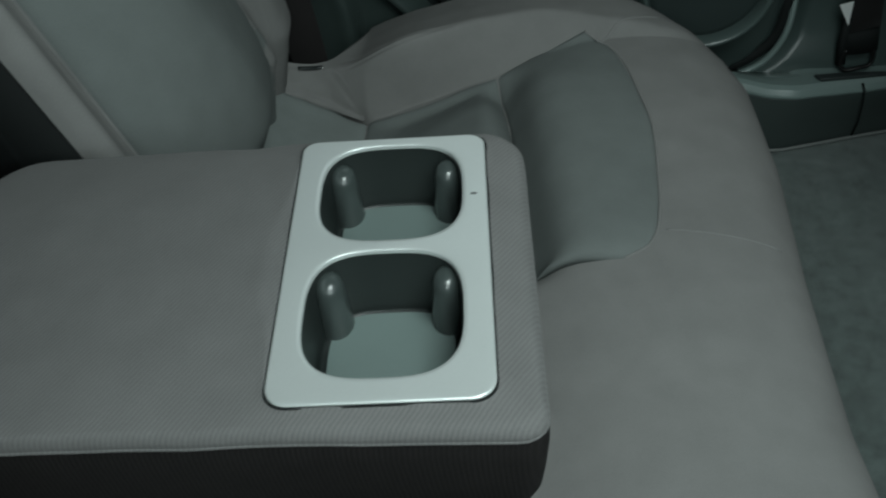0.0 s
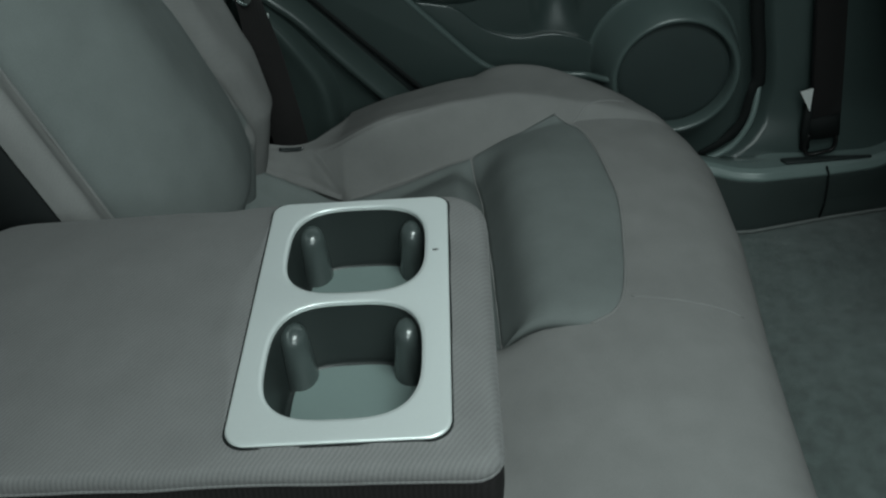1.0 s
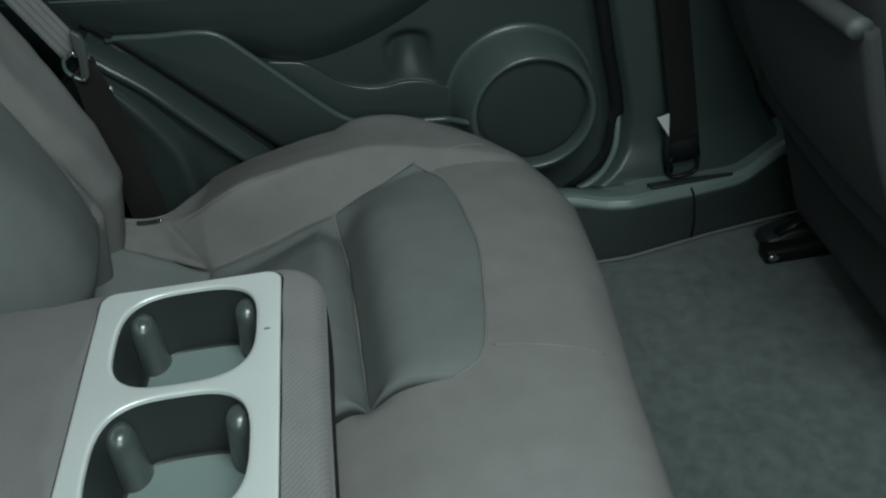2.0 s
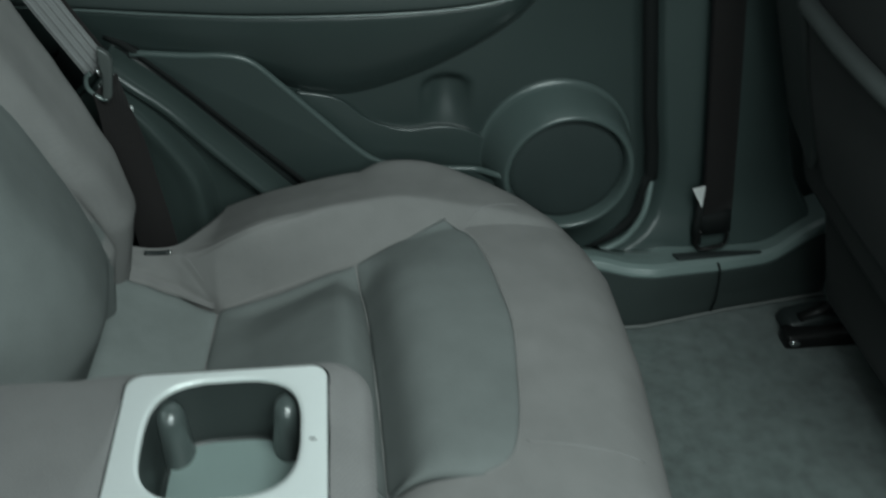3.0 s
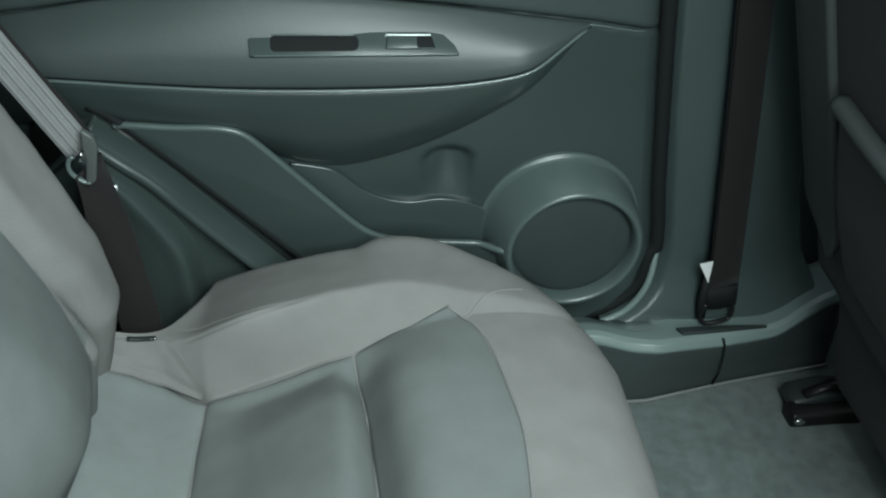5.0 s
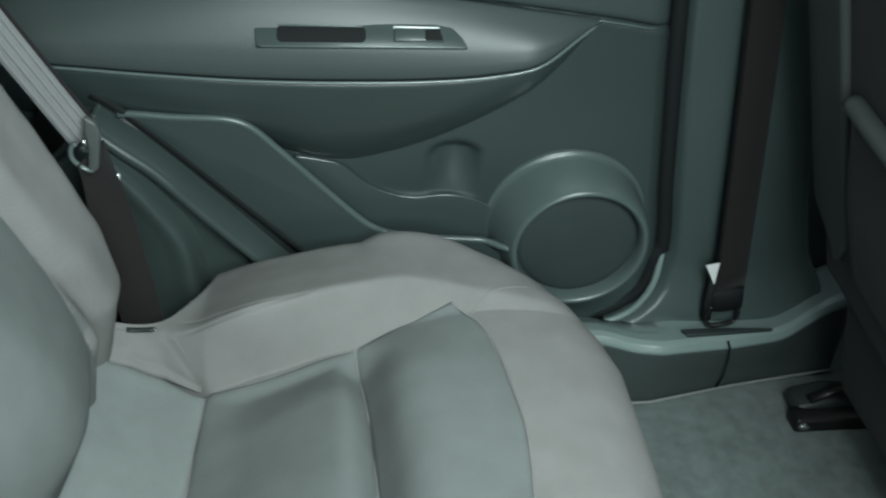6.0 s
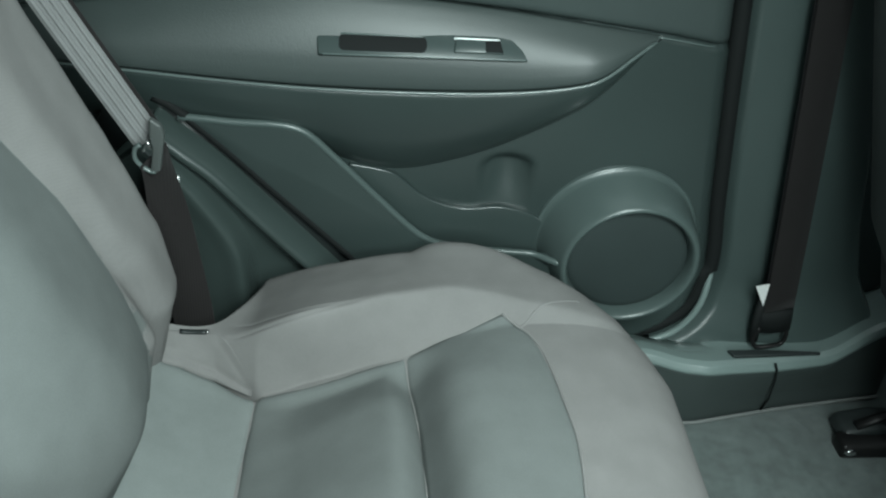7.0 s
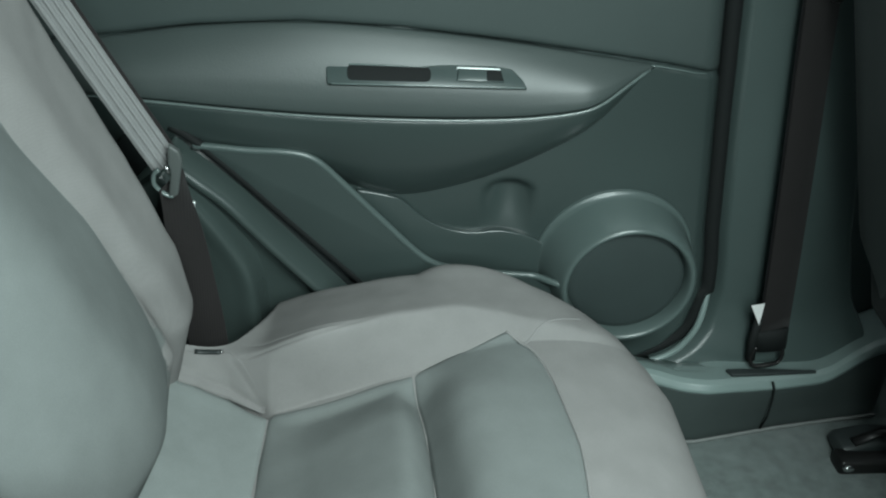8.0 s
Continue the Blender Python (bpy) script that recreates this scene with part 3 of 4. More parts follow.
    for dr, dz in ((-0.004, 0.0001), (0.0004, 0.0001), (0.0008, -0.0001), (0.0012, -0.0005), (0.0014, -0.0012), (0.0014, -0.010)):
        lip.append([(x + (x - c[0]) / abs(x - c[0] + 1e-9) * dr, y + (dr if y > 0 else -dr), ARM_TOP + 0.003 + dz) for x, y in outline])
    part("bezel_rim", rings_mesh(lip), SILVER, bezel)
    # Black ring drawn in place of the contact shadow round the bezel.
    groove = [Vector((x + math.copysign(0.0018, x - c[0]), y + math.copysign(0.0018, y), ARM_TOP + 0.0012)) for x, y in outline]
    part("bezel_gap_shadow", sweep(groove, 0.0010, 0.0008, n=6, closed=True), RUBBER, bezel, "black ring standing for the shadow in the gap round the surround")
    part("scuff", prism(superellipse(-0.0065, 0.048, 0.0022, 0.0010, 12, 2), "z", ARM_TOP + 0.0030, ARM_TOP + 0.0034, 0.0001), HEADLINER, bezel, "small dull scuff mark")
    for k, (cx, cy) in enumerate(CUPS):
        ry = 0.0450 if k == 0 else 0.0470
        rings = []
        for s in (0, 0.25, 0.5, 0.75, 0.95, 1.0):
            r = 1 - 0.05 * s - (0.03 if s == 1 else 0)
            rings.append([(x, y, ARM_TOP + 0.0008 - 0.0488 * s) for x, y in superellipse(cx, cy, (0.0445 + 0.0006) * r, (ry + 0.0006) * r, 90, 3.1)])
        cup = part("cup_well", rings_mesh(rings, True), CUP_SHADED, arm, "grey plastic cup well, its shade put into a near-black colour")
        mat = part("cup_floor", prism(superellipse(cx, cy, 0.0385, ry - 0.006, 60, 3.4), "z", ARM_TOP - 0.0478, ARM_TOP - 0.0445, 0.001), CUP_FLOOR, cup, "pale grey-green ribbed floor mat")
        for sx, px in ((-1, cx - 0.0345), (1, cx + 0.0345)):
            py = cy + ry - 0.0135
            post = []
            for z, r in ((ARM_TOP - 0.0478, 0.0122), (ARM_TOP - 0.030, 0.0112), (ARM_TOP - 0.018, 0.0104), (ARM_TOP - 0.0110, 0.0096), (ARM_TOP - 0.0070, 0.0078), (ARM_TOP - 0.0048, 0.0052), (ARM_TOP - 0.0040, 0.0024), (ARM_TOP - 0.0038, 0.0006)):
                post.append([(px + 0.9 * r * math.cos(2 * math.pi * i / 20), py + 1.15 * r * math.sin(2 * math.pi * i / 20), z) for i in range(20)])
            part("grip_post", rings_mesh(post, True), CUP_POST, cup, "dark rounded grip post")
    return arm


armrest()


# ---- far door ----
PANEL = 0.636


def door_edge(z):
    return lerp_of([0.19, 0.201, 0.219, 0.245, 0.296, 0.337, 0.384, 0.538, 0.659, 0.82], [0.30, 0.328, 0.355, 0.375, 0.384, 0.379, 0.370, 0.348, 0.332, 0.307], z)


PAD = spline([(0, 1), (0.16, 1.0), (0.40, 0.87), (0.70, 0.65), (0.92, 0.42), (1.02, 0.22), (1.05, 0.10), (1.05, 0.04), (1.03, 0.01)], 60)
BOWL = spline([(0.94, 0), (1.05, 0.02), (1.05, 0.06), (0.96, 0.28), (0.76, 0.55), (0.46, 0.78), (0.18, 0.93), (0.0, 1.0)], 60)


def door():
    ob = thing("rear_door", "closed rear door lined with dark grey-green plastic", "door", kind="structure")

    def main(u, v):
        z = 0.19 + 0.64 * v
        x = -0.45 + (door_edge(z) + 0.45) * u
        y = PANEL
        # bottle recess
        q = abs(x - 0.1325) / 0.030
        if q < 1:
            crown = 0.453 - 0.014 * q ** 2.5
            y += 0.017 * (1 - q ** 2.2) * step(crown, crown - 0.009, z) * step(0.365, 0.445, z)
        # upper panel leans out and swells a little
        brow = lerp_of([-0.42, -0.261, -0.096, 0.001, 0.216, 0.270, 0.34], [0.585, 0.606, 0.623, 0.620, 0.597, 0.590, 0.578], x)
        y += 0.012 * step(-0.002, 0.006, z - brow) + 0.05 * max(0, z - 0.66)
        y += 0.010 * step(0.012, 0.0, door_edge(z) - x)
        return Vector((x, y, z))
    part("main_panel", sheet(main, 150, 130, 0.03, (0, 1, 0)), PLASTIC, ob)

    def upper(u, v):
        x0 = -0.45 + (door_edge(0.70) + 0.45) * u
        brow = lerp_of([-0.45, -0.42, -0.32, -0.261, -0.196, -0.096, 0.001, 0.112, 0.216, 0.270, 0.34], [0.581, 0.585, 0.598, 0.606, 0.616, 0.623, 0.620, 0.610, 0.597, 0.590, 0.578], x0)
        k = v * 24
        z = brow + 0.0012 + (0.0006 * k * k if k < 4 else 0.0096 + (0.828 - brow - 0.0108) * (k - 4) / 20)
        x = -0.45 + (door_edge(z) + 0.447) * u
        y = PANEL - 0.0035 + 0.010 * max(0, 1 - k / 4) ** 2 + 0.05 * max(0, z - 0.66) + 0.010 * step(0.012, 0.0, (1 - u) * 0.75)
        return Vector((x, y, z))
    part("upper_panel", sheet(upper, 110, 48, 0.02, (0, 1, 0)), PLASTIC_UPPER, ob, "smooth dark plastic upper door panel")

    top = spline([(-0.42, 0.585), (-0.32, 0.598), (-0.261, 0.606), (-0.196, 0.616), (-0.096, 0.623), (0.001, 0.620), (0.112, 0.610), (0.216, 0.597), (0.270, 0.590)], 120)
    low = spline([(-0.42, 0.568), (-0.32, 0.560), (-0.229, 0.553), (-0.161, 0.547), (-0.075, 0.5415), (0.031, 0.540), (0.116, 0.5425), (0.172, 0.549), (0.206, 0.558), (0.236, 0.574), (0.268, 0.589)], 120)
    under = spline([(-0.42, 0.50), (-0.32, 0.49), (-0.2, 0.475), (-0.10, 0.458), (-0.04, 0.441), (-0.016, 0.433), (0.021, 0.430), (0.069, 0.441), (0.116, 0.459), (0.163, 0.484), (0.202, 0.511), (0.228, 0.537), (0.266, 0.589)], 120)

    def at(curve, x):
        return lerp_of(curve[:, 0], curve[:, 1], x)

    def out_at(x):
        return 0.034 * step(0.272, 0.19, x) ** 0.7 + 0.002

    def pad(u, v):
        x = -0.42 + 0.688 * u
        zt, zl, o = at(top, x), at(low, x), out_at(x)
        py, pz = lerp_of(np.linspace(0, 1, 60), PAD[:, 0], v), lerp_of(np.linspace(0, 1, 60), PAD[:, 1], v)
        return Vector((x, PANEL + 0.003 - o * py, zl + (zt - zl) * pz))
    pad_ob = part("arm_pad", sheet(pad, 110, 40, 0.004, (0, 1, 0)), PLASTIC_LIGHT, ob, "paler padded vinyl elbow rest")

    def swell(u, v):
        x = -0.42 + 0.688 * u
        zl, zu, o = at(low, x) - 0.0015, at(under, x), out_at(x)
        py, pz = lerp_of(np.linspace(0, 1, 60), BOWL[:, 0], v), lerp_of(np.linspace(0, 1, 60), BOWL[:, 1], v)
        return Vector((x, PANEL + 0.002 - o * py, zl + (zu - zl) * pz))
    part("pull_bowl", sheet(swell, 110, 40, 0.004, (0, 1, 0)), PLASTIC, ob, "dark curved underside of the elbow rest")
    bead = [Vector((x, PANEL + 0.0015 - out_at(x) * 1.08, at(low, x) - 0.0005)) for x in np.linspace(-0.36, 0.262, 90)]
    part("bead", sweep(bead, 0.0017, 0.0017, n=10), TRIM_HIGHLIT, ob)

    # Thin pale bead added to carry the highlight along the panel joint.
    brow = [Vector((x, PANEL - 0.0004 + 0.006 * step(0.312, 0.330, x), z)) for x, z in spline([(0.264, 0.5895), (0.29, 0.586), (0.330, 0.5795)], 16)]
    part("brow_bead", sweep(brow, 0.0011, 0.0011, (0, 1, 0), 8), TRIM_HIGHLIT, ob)
    # switch plate
    def on_pad(x, f):
        zt, zl, o = at(top, x), at(low, x), out_at(x)
        v = lerp_of(PAD[::-1, 1], np.linspace(1, 0, 60), f)
        return pad((x + 0.42) / 0.688, v)
    q = [on_pad(-0.062, 0.40), on_pad(0.132, 0.46), on_pad(0.112, 0.72), on_pad(-0.060, 0.62)]
    e1 = (q[1] - q[0]).normalized()
    nrm = Vector((0, -0.75, 0.66)).normalized()
    e2 = nrm.cross(e1).normalized()
    nrm = e1.cross(e2).normalized()
    if nrm.y > 0:
        nrm, e2 = -nrm, -e2
    org = (q[0] + q[1] + q[2] + q[3]) / 4 + nrm * 0.0005

    def plated(poly, d0, d1, bevel):
        bm = prism(poly, "z", d0, d1, bevel)
        m = Matrix((e1, e2, nrm)).transposed().to_4x4()
        m.translation = org
        bmesh.ops.transform(bm, matrix=m, verts=bm.verts)
        return bm
    switch = part("switch_plate", plated([(-0.096, -0.0115), (-0.0975, 0.004), (-0.0945, 0.0105), (-0.088, 0.0130), (0.070, 0.0105), (0.086, 0.0080), (0.096, -0.002), (0.101, -0.0115)], -0.006, 0.0025, 0.0012), SWITCH, ob, "dark gloss window switch plate")
    # Recess is not cut in; a black patch carries its shade.
    part("recess_shade", plated(round_rect(-0.077, 0.005, -0.0075, 0.008, (0.006, 0.005, 0.005, 0.006), 5), 0.0015, 0.0030, 0.0004), RUBBER, switch, "black patch standing for the shaded finger recess")
    # Pale strip painted as the lit upper edge of the recess.
    part("recess_rim", plated([(-0.076, 0.0075), (0.000, 0.0068), (0.003, 0.0078), (-0.074, 0.0092)], 0.002, 0.0042, 0.0008), TRIM_HIGHLIT, switch)
    part("window_switch", plated([(0.030, -0.0065), (0.078, -0.0065), (0.074, 0.0065), (0.032, 0.0070)], 0.0015, 0.0050, 0.0015), SWITCH, switch, "grey rocker switch")
    part("switch_rim", plated([(0.030, 0.0062), (0.074, 0.0058), (0.073, 0.0074), (0.031, 0.0080)], 0.002, 0.0056, 0.0006), SILVER, switch)
    part("switch_gap", plated([(0.060, -0.0055), (0.077, -0.0055), (0.074, 0.0055), (0.060, 0.0055)], 0.003, 0.0056, 0.0008), RUBBER, switch)
    # Pale strip painted as the lit lower edge of the plate.
    part("lower_rim", plated([(-0.092, -0.0122), (0.099, -0.0122), (0.098, -0.0108), (-0.092, -0.0108)], 0.0, 0.0034, 0.0006), TRIM_HIGHLIT, switch)

    # lower panel with the swept pocket edge
    edge = spline([(-0.200, 0.5015), (-0.180, 0.500), (-0.148, 0.497), (-0.100, 0.4945), (-0.078, 0.487), (-0.052, 0.462), (-0.004, 0.411), (0.034, 0.372), (0.055, 0.358), (0.085, 0.351), (0.130, 0.346), (0.212, 0.341)], 70)
    poly = [tuple(p) for p in edge] + [(0.212, 0.20), (0.06, 0.20), (-0.002, 0.305), (-0.037, 0.345), (-0.107, 0.416), (-0.162, 0.474)]
    part("lower_panel", prism(poly, "y", 0.606, 0.613, 0.003, 3), PLASTIC, ob)
    # Rim highlight is put into this paler colour.
    part("pocket_rim", sweep([Vector((x, 0.6085 - 0.016 * step(0.162, 0.198, x), z)) for x, z in edge if x < 0.203], 0.0040, 0.0036, (0, 1, 0), 12), POD_LIT, ob)
    part("pocket_floor", box(-0.10, 0.20, 0.610, PANEL, 0.285, 0.292), PLASTIC, ob)
    # lip of the pocket behind it
    lip = spline([(-0.035, 0.440), (-0.012, 0.436), (0.008, 0.431), (0.021, 0.422), (0.041, 0.404), (0.066, 0.392), (0.092, 0.387), (0.123, 0.390), (0.149, 0.386), (0.173, 0.375), (0.190, 0.352), (0.198, 0.335)], 50)
    poly = [tuple(p) for p in lip] + [(0.198, 0.27), (0.0, 0.27), (-0.035, 0.40)]
    part("pocket_lip", prism(poly, "y", 0.6295, PANEL + 0.004, 0.0014, 2), PLASTIC, ob)
    # loudspeaker pod
    n = 72
    prof = [(0.0935, 0.640, 0.0), (0.0935, 0.6345, 0.0), (0.0928, 0.6325, 0.0), (0.0912, 0.6318, 0.0), (0.0895, 0.6312, 0.02), (0.0875, 0.625, 0.15), (0.0845, 0.610, 0.55), (0.0808, 0.596, 0.88), (0.0780, 0.5888, 1.0), (0.0760, 0.5858, 1.0), (0.0738, 0.5845, 1.0),
            (0.0722, 0.5848, 1.0), (0.0705, 0.5862, 1.0), (0.0690, 0.5895, 1.0), (0.0680, 0.5945, 1.0), (0.0674, 0.5985, 1.0), (0.0672, 0.603, 1.0)]
    rings = []
    for r, y, k in prof:
        cx, cz = 0.262 + 0.009 * k, 0.349 - 0.005 * k
        rings.append([(cx + r * math.cos(2 * math.pi * i / n), y, cz + r * math.sin(2 * math.pi * i / n)) for i in range(n)])
    pod = part("speaker_pod", rings_mesh(rings), POD_LIT, ob, "raised round loudspeaker housing")
    rings = []
    for r, y in ((0.0674, 0.6015), (0.0655, 0.5996), (0.060, 0.5985), (0.045, 0.5972), (0.022, 0.5962), (0.003, 0.5960)):
        rings.append([(0.271 + r * math.cos(2 * math.pi * i / n), y, 0.344 + r * math.sin(2 * math.pi * i / n)) for i in range(n)])
    part("grille", rings_mesh(rings, True), GRILLE, pod, "dark round cloth grille")
    part("pocket_screw", prism(superellipse(0.1965, 0.352, 0.0018, 0.0018, 10, 2), "y", 0.603, 0.61, 0.0005), SILVER, ob)
    return ob


door()

# door seal
zs = np.linspace(0.83, 0.30, 40)
path = [Vector((door_edge(z) + 0.008, 0.648, z)) for z in zs] + [Vector((x, 0.648, z)) for x, z in spline([(0.385, 0.295), (0.380, 0.25), (0.362, 0.222), (0.330, 0.203), (0.28, 0.19)], 20)]
seal = part("door_seal", sweep(path, 0.0095, 0.010, (0, 1, 0), 10), RUBBER)
tagged(seal, "black rubber seal round the door edge", "seal", kind="structure")

# Lip takes the pale sill tone to carry its highlight.
lip = part("door_frame_lip", sweep([Vector((x, 0.632 + 0.034 * step(0.24, 0.37, z), z)) for x, z in spline([(0.390, 0.40), (0.394, 0.34), (0.392, 0.295), (0.384, 0.250), (0.366, 0.216), (0.338, 0.198), (0.29, 0.186)], 50)], 0.0040, 0.0045, (0, 1, 0), 10), SILL_LIT)
tagged(lip, "moulded plastic lip under the door seal", "trim", kind="structure")

# wheel arch and door jamb behind the backrest
def jamb(name, pts, profile, label):
    """A moulded strip along pts in x and z; profile: offset towards the door, and y."""
    line = spline(pts, 40)
    cut = spline(profile, 48)

    def f(u, v):
        k = v * 39
        i = min(int(k), 38)
        p = line[i] + (line[i + 1] - line[i]) * (k - i)
        t = line[min(i + 2, 39)] - line[max(i - 1, 0)]
        t = t / np.linalg.norm(t)
        w, y = cut[int(round(u * 47))]
        return Vector((p[0] - t[1] * w, y + 0.0006 * noise.noise((p[0] * 30, p[1] * 30, w * 40)), p[1] + t[0] * w))
    ob = part(name, sheet(f, 47, 60, 0.02, (0, 1, 0)), JAMB)
    return tagged(ob, label, "trim", kind="structure")


jamb("jamb_trim", [(-0.228, 0.498), (-0.2025, 0.475), (-0.1685, 0.4445), (-0.1305, 0.400), (-0.084, 0.347), (-0.02, 0.275)],
     [(0.036, 0.668), (0.029, 0.652), (0.020, 0.626), (0.011, 0.601), (0.005, 0.5885), (0.001, 0.5845), (-0.003, 0.5850), (-0.006, 0.588), (-0.010, 0.595), (-0.017, 0.600), (-0.028, 0.603), (-0.05, 0.605), (-0.085, 0.607)],
     "dark moulded trim along the rear door opening")
jamb("arch_trim", [(-0.232, 0.482), (-0.198, 0.443), (-0.170, 0.4025), (-0.154, 0.371), (-0.147, 0.341), (-0.143, 0.25)],
     [(0.018, 0.612), (0.012, 0.600), (0.006, 0.585), (0.002, 0.5785), (-0.002, 0.577), (-0.008, 0.578), (-0.020, 0.582), (-0.045, 0.588), (-0.08, 0.592)],
     "dark moulded wheel arch trim beside the seat")
# Dark plate put in for the shade between jamb and door.
gap = part("jamb_gap_shade", prism([(-0.24, 0.56), (-0.205, 0.535), (0.02, 0.28), (-0.09, 0.25), (-0.29, 0.47)], "y", 0.6135, 0.634), PLASTIC_DARK)
tagged(gap, "dark plate standing for the shade in the gap behind the rear door edge", "gap", kind="structure")

path = [Vector((x, 0.6105, z)) for x, z in spline([(-0.222, 0.522), (-0.205, 0.512), (-0.166, 0.476), (-0.109, 0.4165), (-0.040, 0.345), (0.0, 0.30)], 40)]
seal = part("rear_edge_seal", sweep(path, 0.0050, 0.0055, (0, 1, 0), 10), RUBBER)
tagged(seal, "black rubber seal along the rear door edge", "seal", kind="structure")

# ---- door pillar and sill ----
def pillar_face(u, v):
    z = 0.18 + 0.66 * v
    x0 = door_edge(z) + 0.0145
    x1 = lerp_of([0.18, 0.235, 0.29, 0.37, 0.5, 0.84], [0.66, 0.62, 0.588, 0.562, 0.533, 0.47], z)
    x = x0 + (x1 - x0) * u
    y = 0.642 - 0.010 * math.sin(math.pi * min(1, u * 1.1)) + 0.05 * max(0, (u - 0.93) / 0.07) ** 2 - 0.02 * step(0.28, 0.20, z) + 0.012 * max(0, (0.06 - u) / 0.06)
    return Vector((x, y, z))


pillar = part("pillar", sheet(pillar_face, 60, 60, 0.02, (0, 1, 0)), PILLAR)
tagged(pillar, "dark grey-green plastic trim of the door pillar", "pillar", kind="structure")


def sill_face(u, v):
    x = -0.1 + 0.745 * u
    up = 0.028 * step(0.53, 0.62, x) + 0.010 * step(0.37, 0.31, x)
    yf = lerp_of([-0.1, 0.31, 0.39, 0.478, 0.553, 0.60, 0.645], [0.585, 0.578, 0.566, 0.574, 0.586, 0.602, 0.618], x)
    k = [(0.075, -0.02), (0.066, -0.003), (0.060, -0.002), (0.04, -0.0025), (0.022, -0.001), (0.012, 0.0), (0.005, -0.003), (0.001, -0.010), (0.0, -0.03), (-0.001, -0.06), (-0.004, -0.105)]
    t = v * (len(k) - 1)
    i = min(int(t), len(k) - 2)
    dy, dz = [a + (b - a) * (t - i) for a, b in zip(k[i], k[i + 1])]
    yb = lerp_of([-0.1, 0.30, 0.387, 0.50, 0.589, 0.645], [0.575, 0.566, 0.567, 0.590, 0.604, 0.612], x)
    w = step(0.72, 1.0, v)
    dy = dy * (1 - w) + (yb - yf) * w
    wig = 0.0006 * noise.noise((x * 30, v * 4, 2))
    return Vector((x, yf + dy + wig, 0.212 - 0.024 * step(0.42, 0.35, x) * step(0.40, 0.12, v) + up * (1 - step(0.66, 1.0, v)) + dz))


sill = part("sill", sheet(lambda u, v: sill_face(u, 0.72 * v), 90, 50, 0.01, (0, 1, 0)), SILL_LIT)
tagged(sill, "grey-green plastic sill trim with a rounded edge", "sill", kind="structure")
# Shade on the sill's upright face is painted by the darker material.
kick = part("sill_shaded_face", sheet(lambda u, v: sill_face(u, 0.72 + 0.28 * v) + Vector((0, 0.0006, 0)), 90, 30, 0.01, (0, 1, 0)), SILL_SHADED)
tagged(kick, "lower face of the sill down to the carpet, its shade put into a dark colour", "sill", kind="structure")
groove = part("sill_joint", sweep([(0.470, 0.5735, 0.213), (0.473, 0.5705, 0.205), (0.475, 0.5700, 0.190), (0.478, 0.5735, 0.155), (0.479, 0.583, 0.125)], 0.0012, 0.0016, (0, 1, 0), 6), RUBBER)
tagged(groove, "narrow dark joint in the sill trim", "joint", kind="structure")
rim = part("carpet_edge", sweep([Vector((x, lerp_of([-0.1, 0.30, 0.387, 0.50, 0.589, 0.645], [0.575, 0.566, 0.567, 0.590, 0.604, 0.612], x) - 0.004, FLOOR + 0.004)) for x in np.linspace(0.1, 0.645, 60)], 0.0022, 0.0022, n=8), CARPET_EDGE)
tagged(rim, "paler bound edge of the carpet", "trim", kind="structure")

# ---- front belt on the pillar ----
def pillar_belt():
    ob = thing("front_seat_belt", "black seat belt webbing anchored at the pillar foot", "seat belt", (0.465, 0.61, 0.215))
    o = Vector((-0.465, -0.61, -0.215))
    path = [Vector(p) + o for p in spline([(0.398, 0.612, 0.80), (0.4155, 0.611, 0.66), (0.436, 0.610, 0.52), (0.454, 0.608, 0.39), (0.470, 0.606, 0.268)], 30)]
    part("webbing", ribbon(path, (1, 0.15, 0.1), 0.038, 0.0016), WEBBING_BROWN, ob)
    path = [p + Vector((-0.003, 0.004, 0)) for p in path]
    part("webbing_behind", ribbon(path, (1, 0.15, 0.1), 0.034, 0.0014), WEBBING_DARK, ob)
    part("sleeve", sweep([Vector(p) + o for p in ((0.467, 0.605, 0.268), (0.469, 0.605, 0.255), (0.471, 0.604, 0.238))], 0.020, 0.005, (0, 1, 0), 12), RUBBER, ob, "black plastic anchor sleeve")
    loop = [Vector(p) + o for p in ((0.452, 0.603, 0.243), (0.448, 0.602, 0.226), (0.453, 0.599, 0.217), (0.470, 0.598, 0.219), (0.484, 0.600, 0.222), (0.487, 0.602, 0.235), (0.484, 0.604, 0.243))]
    part("anchor_loop", sweep(spline(loop, 30), 0.0026, 0.0030, (0.1, 1, 0), 8), METAL, ob, "steel anchor loop")
    tag = bmesh.new()
    pts = [Vector(p) + o for p in ((0.430, 0.602, 0.306), (0.4455, 0.602, 0.3095), (0.4465, 0.602, 0.277))]
    f = [tag.verts.new(p) for p in pts]
    b = [tag.verts.new(p + Vector((0, 0.001, 0))) for p in pts]
    tag.faces.new(f)
    tag.faces.new(b[::-1])
    for i in range(3):
        tag.faces.new((f[i], f[(i + 1) % 3], b[(i + 1) % 3], b[i]))
    part("label_tag", tag, WHITE, ob, "white fabric label corner", False)
    hole = [Vector(p) + o for p in ((0.421, 0.6085, 0.676), (0.431, 0.6085, 0.674))]
    part("belt_stop", sweep(hole, 0.004, 0.0035, (0, 1, 0), 10), METAL, ob, "dark stop button on the webbing")
    part("pretensioner_strap", sweep([Vector(p) + o for p in ((0.447, 0.606, 0.285), (0.447, 0.606, 0.25), (0.450, 0.604, 0.222))], 0.006, 0.004, (0, 1, 0), 8), RUBBER, ob)
    return ob


pillar_belt()
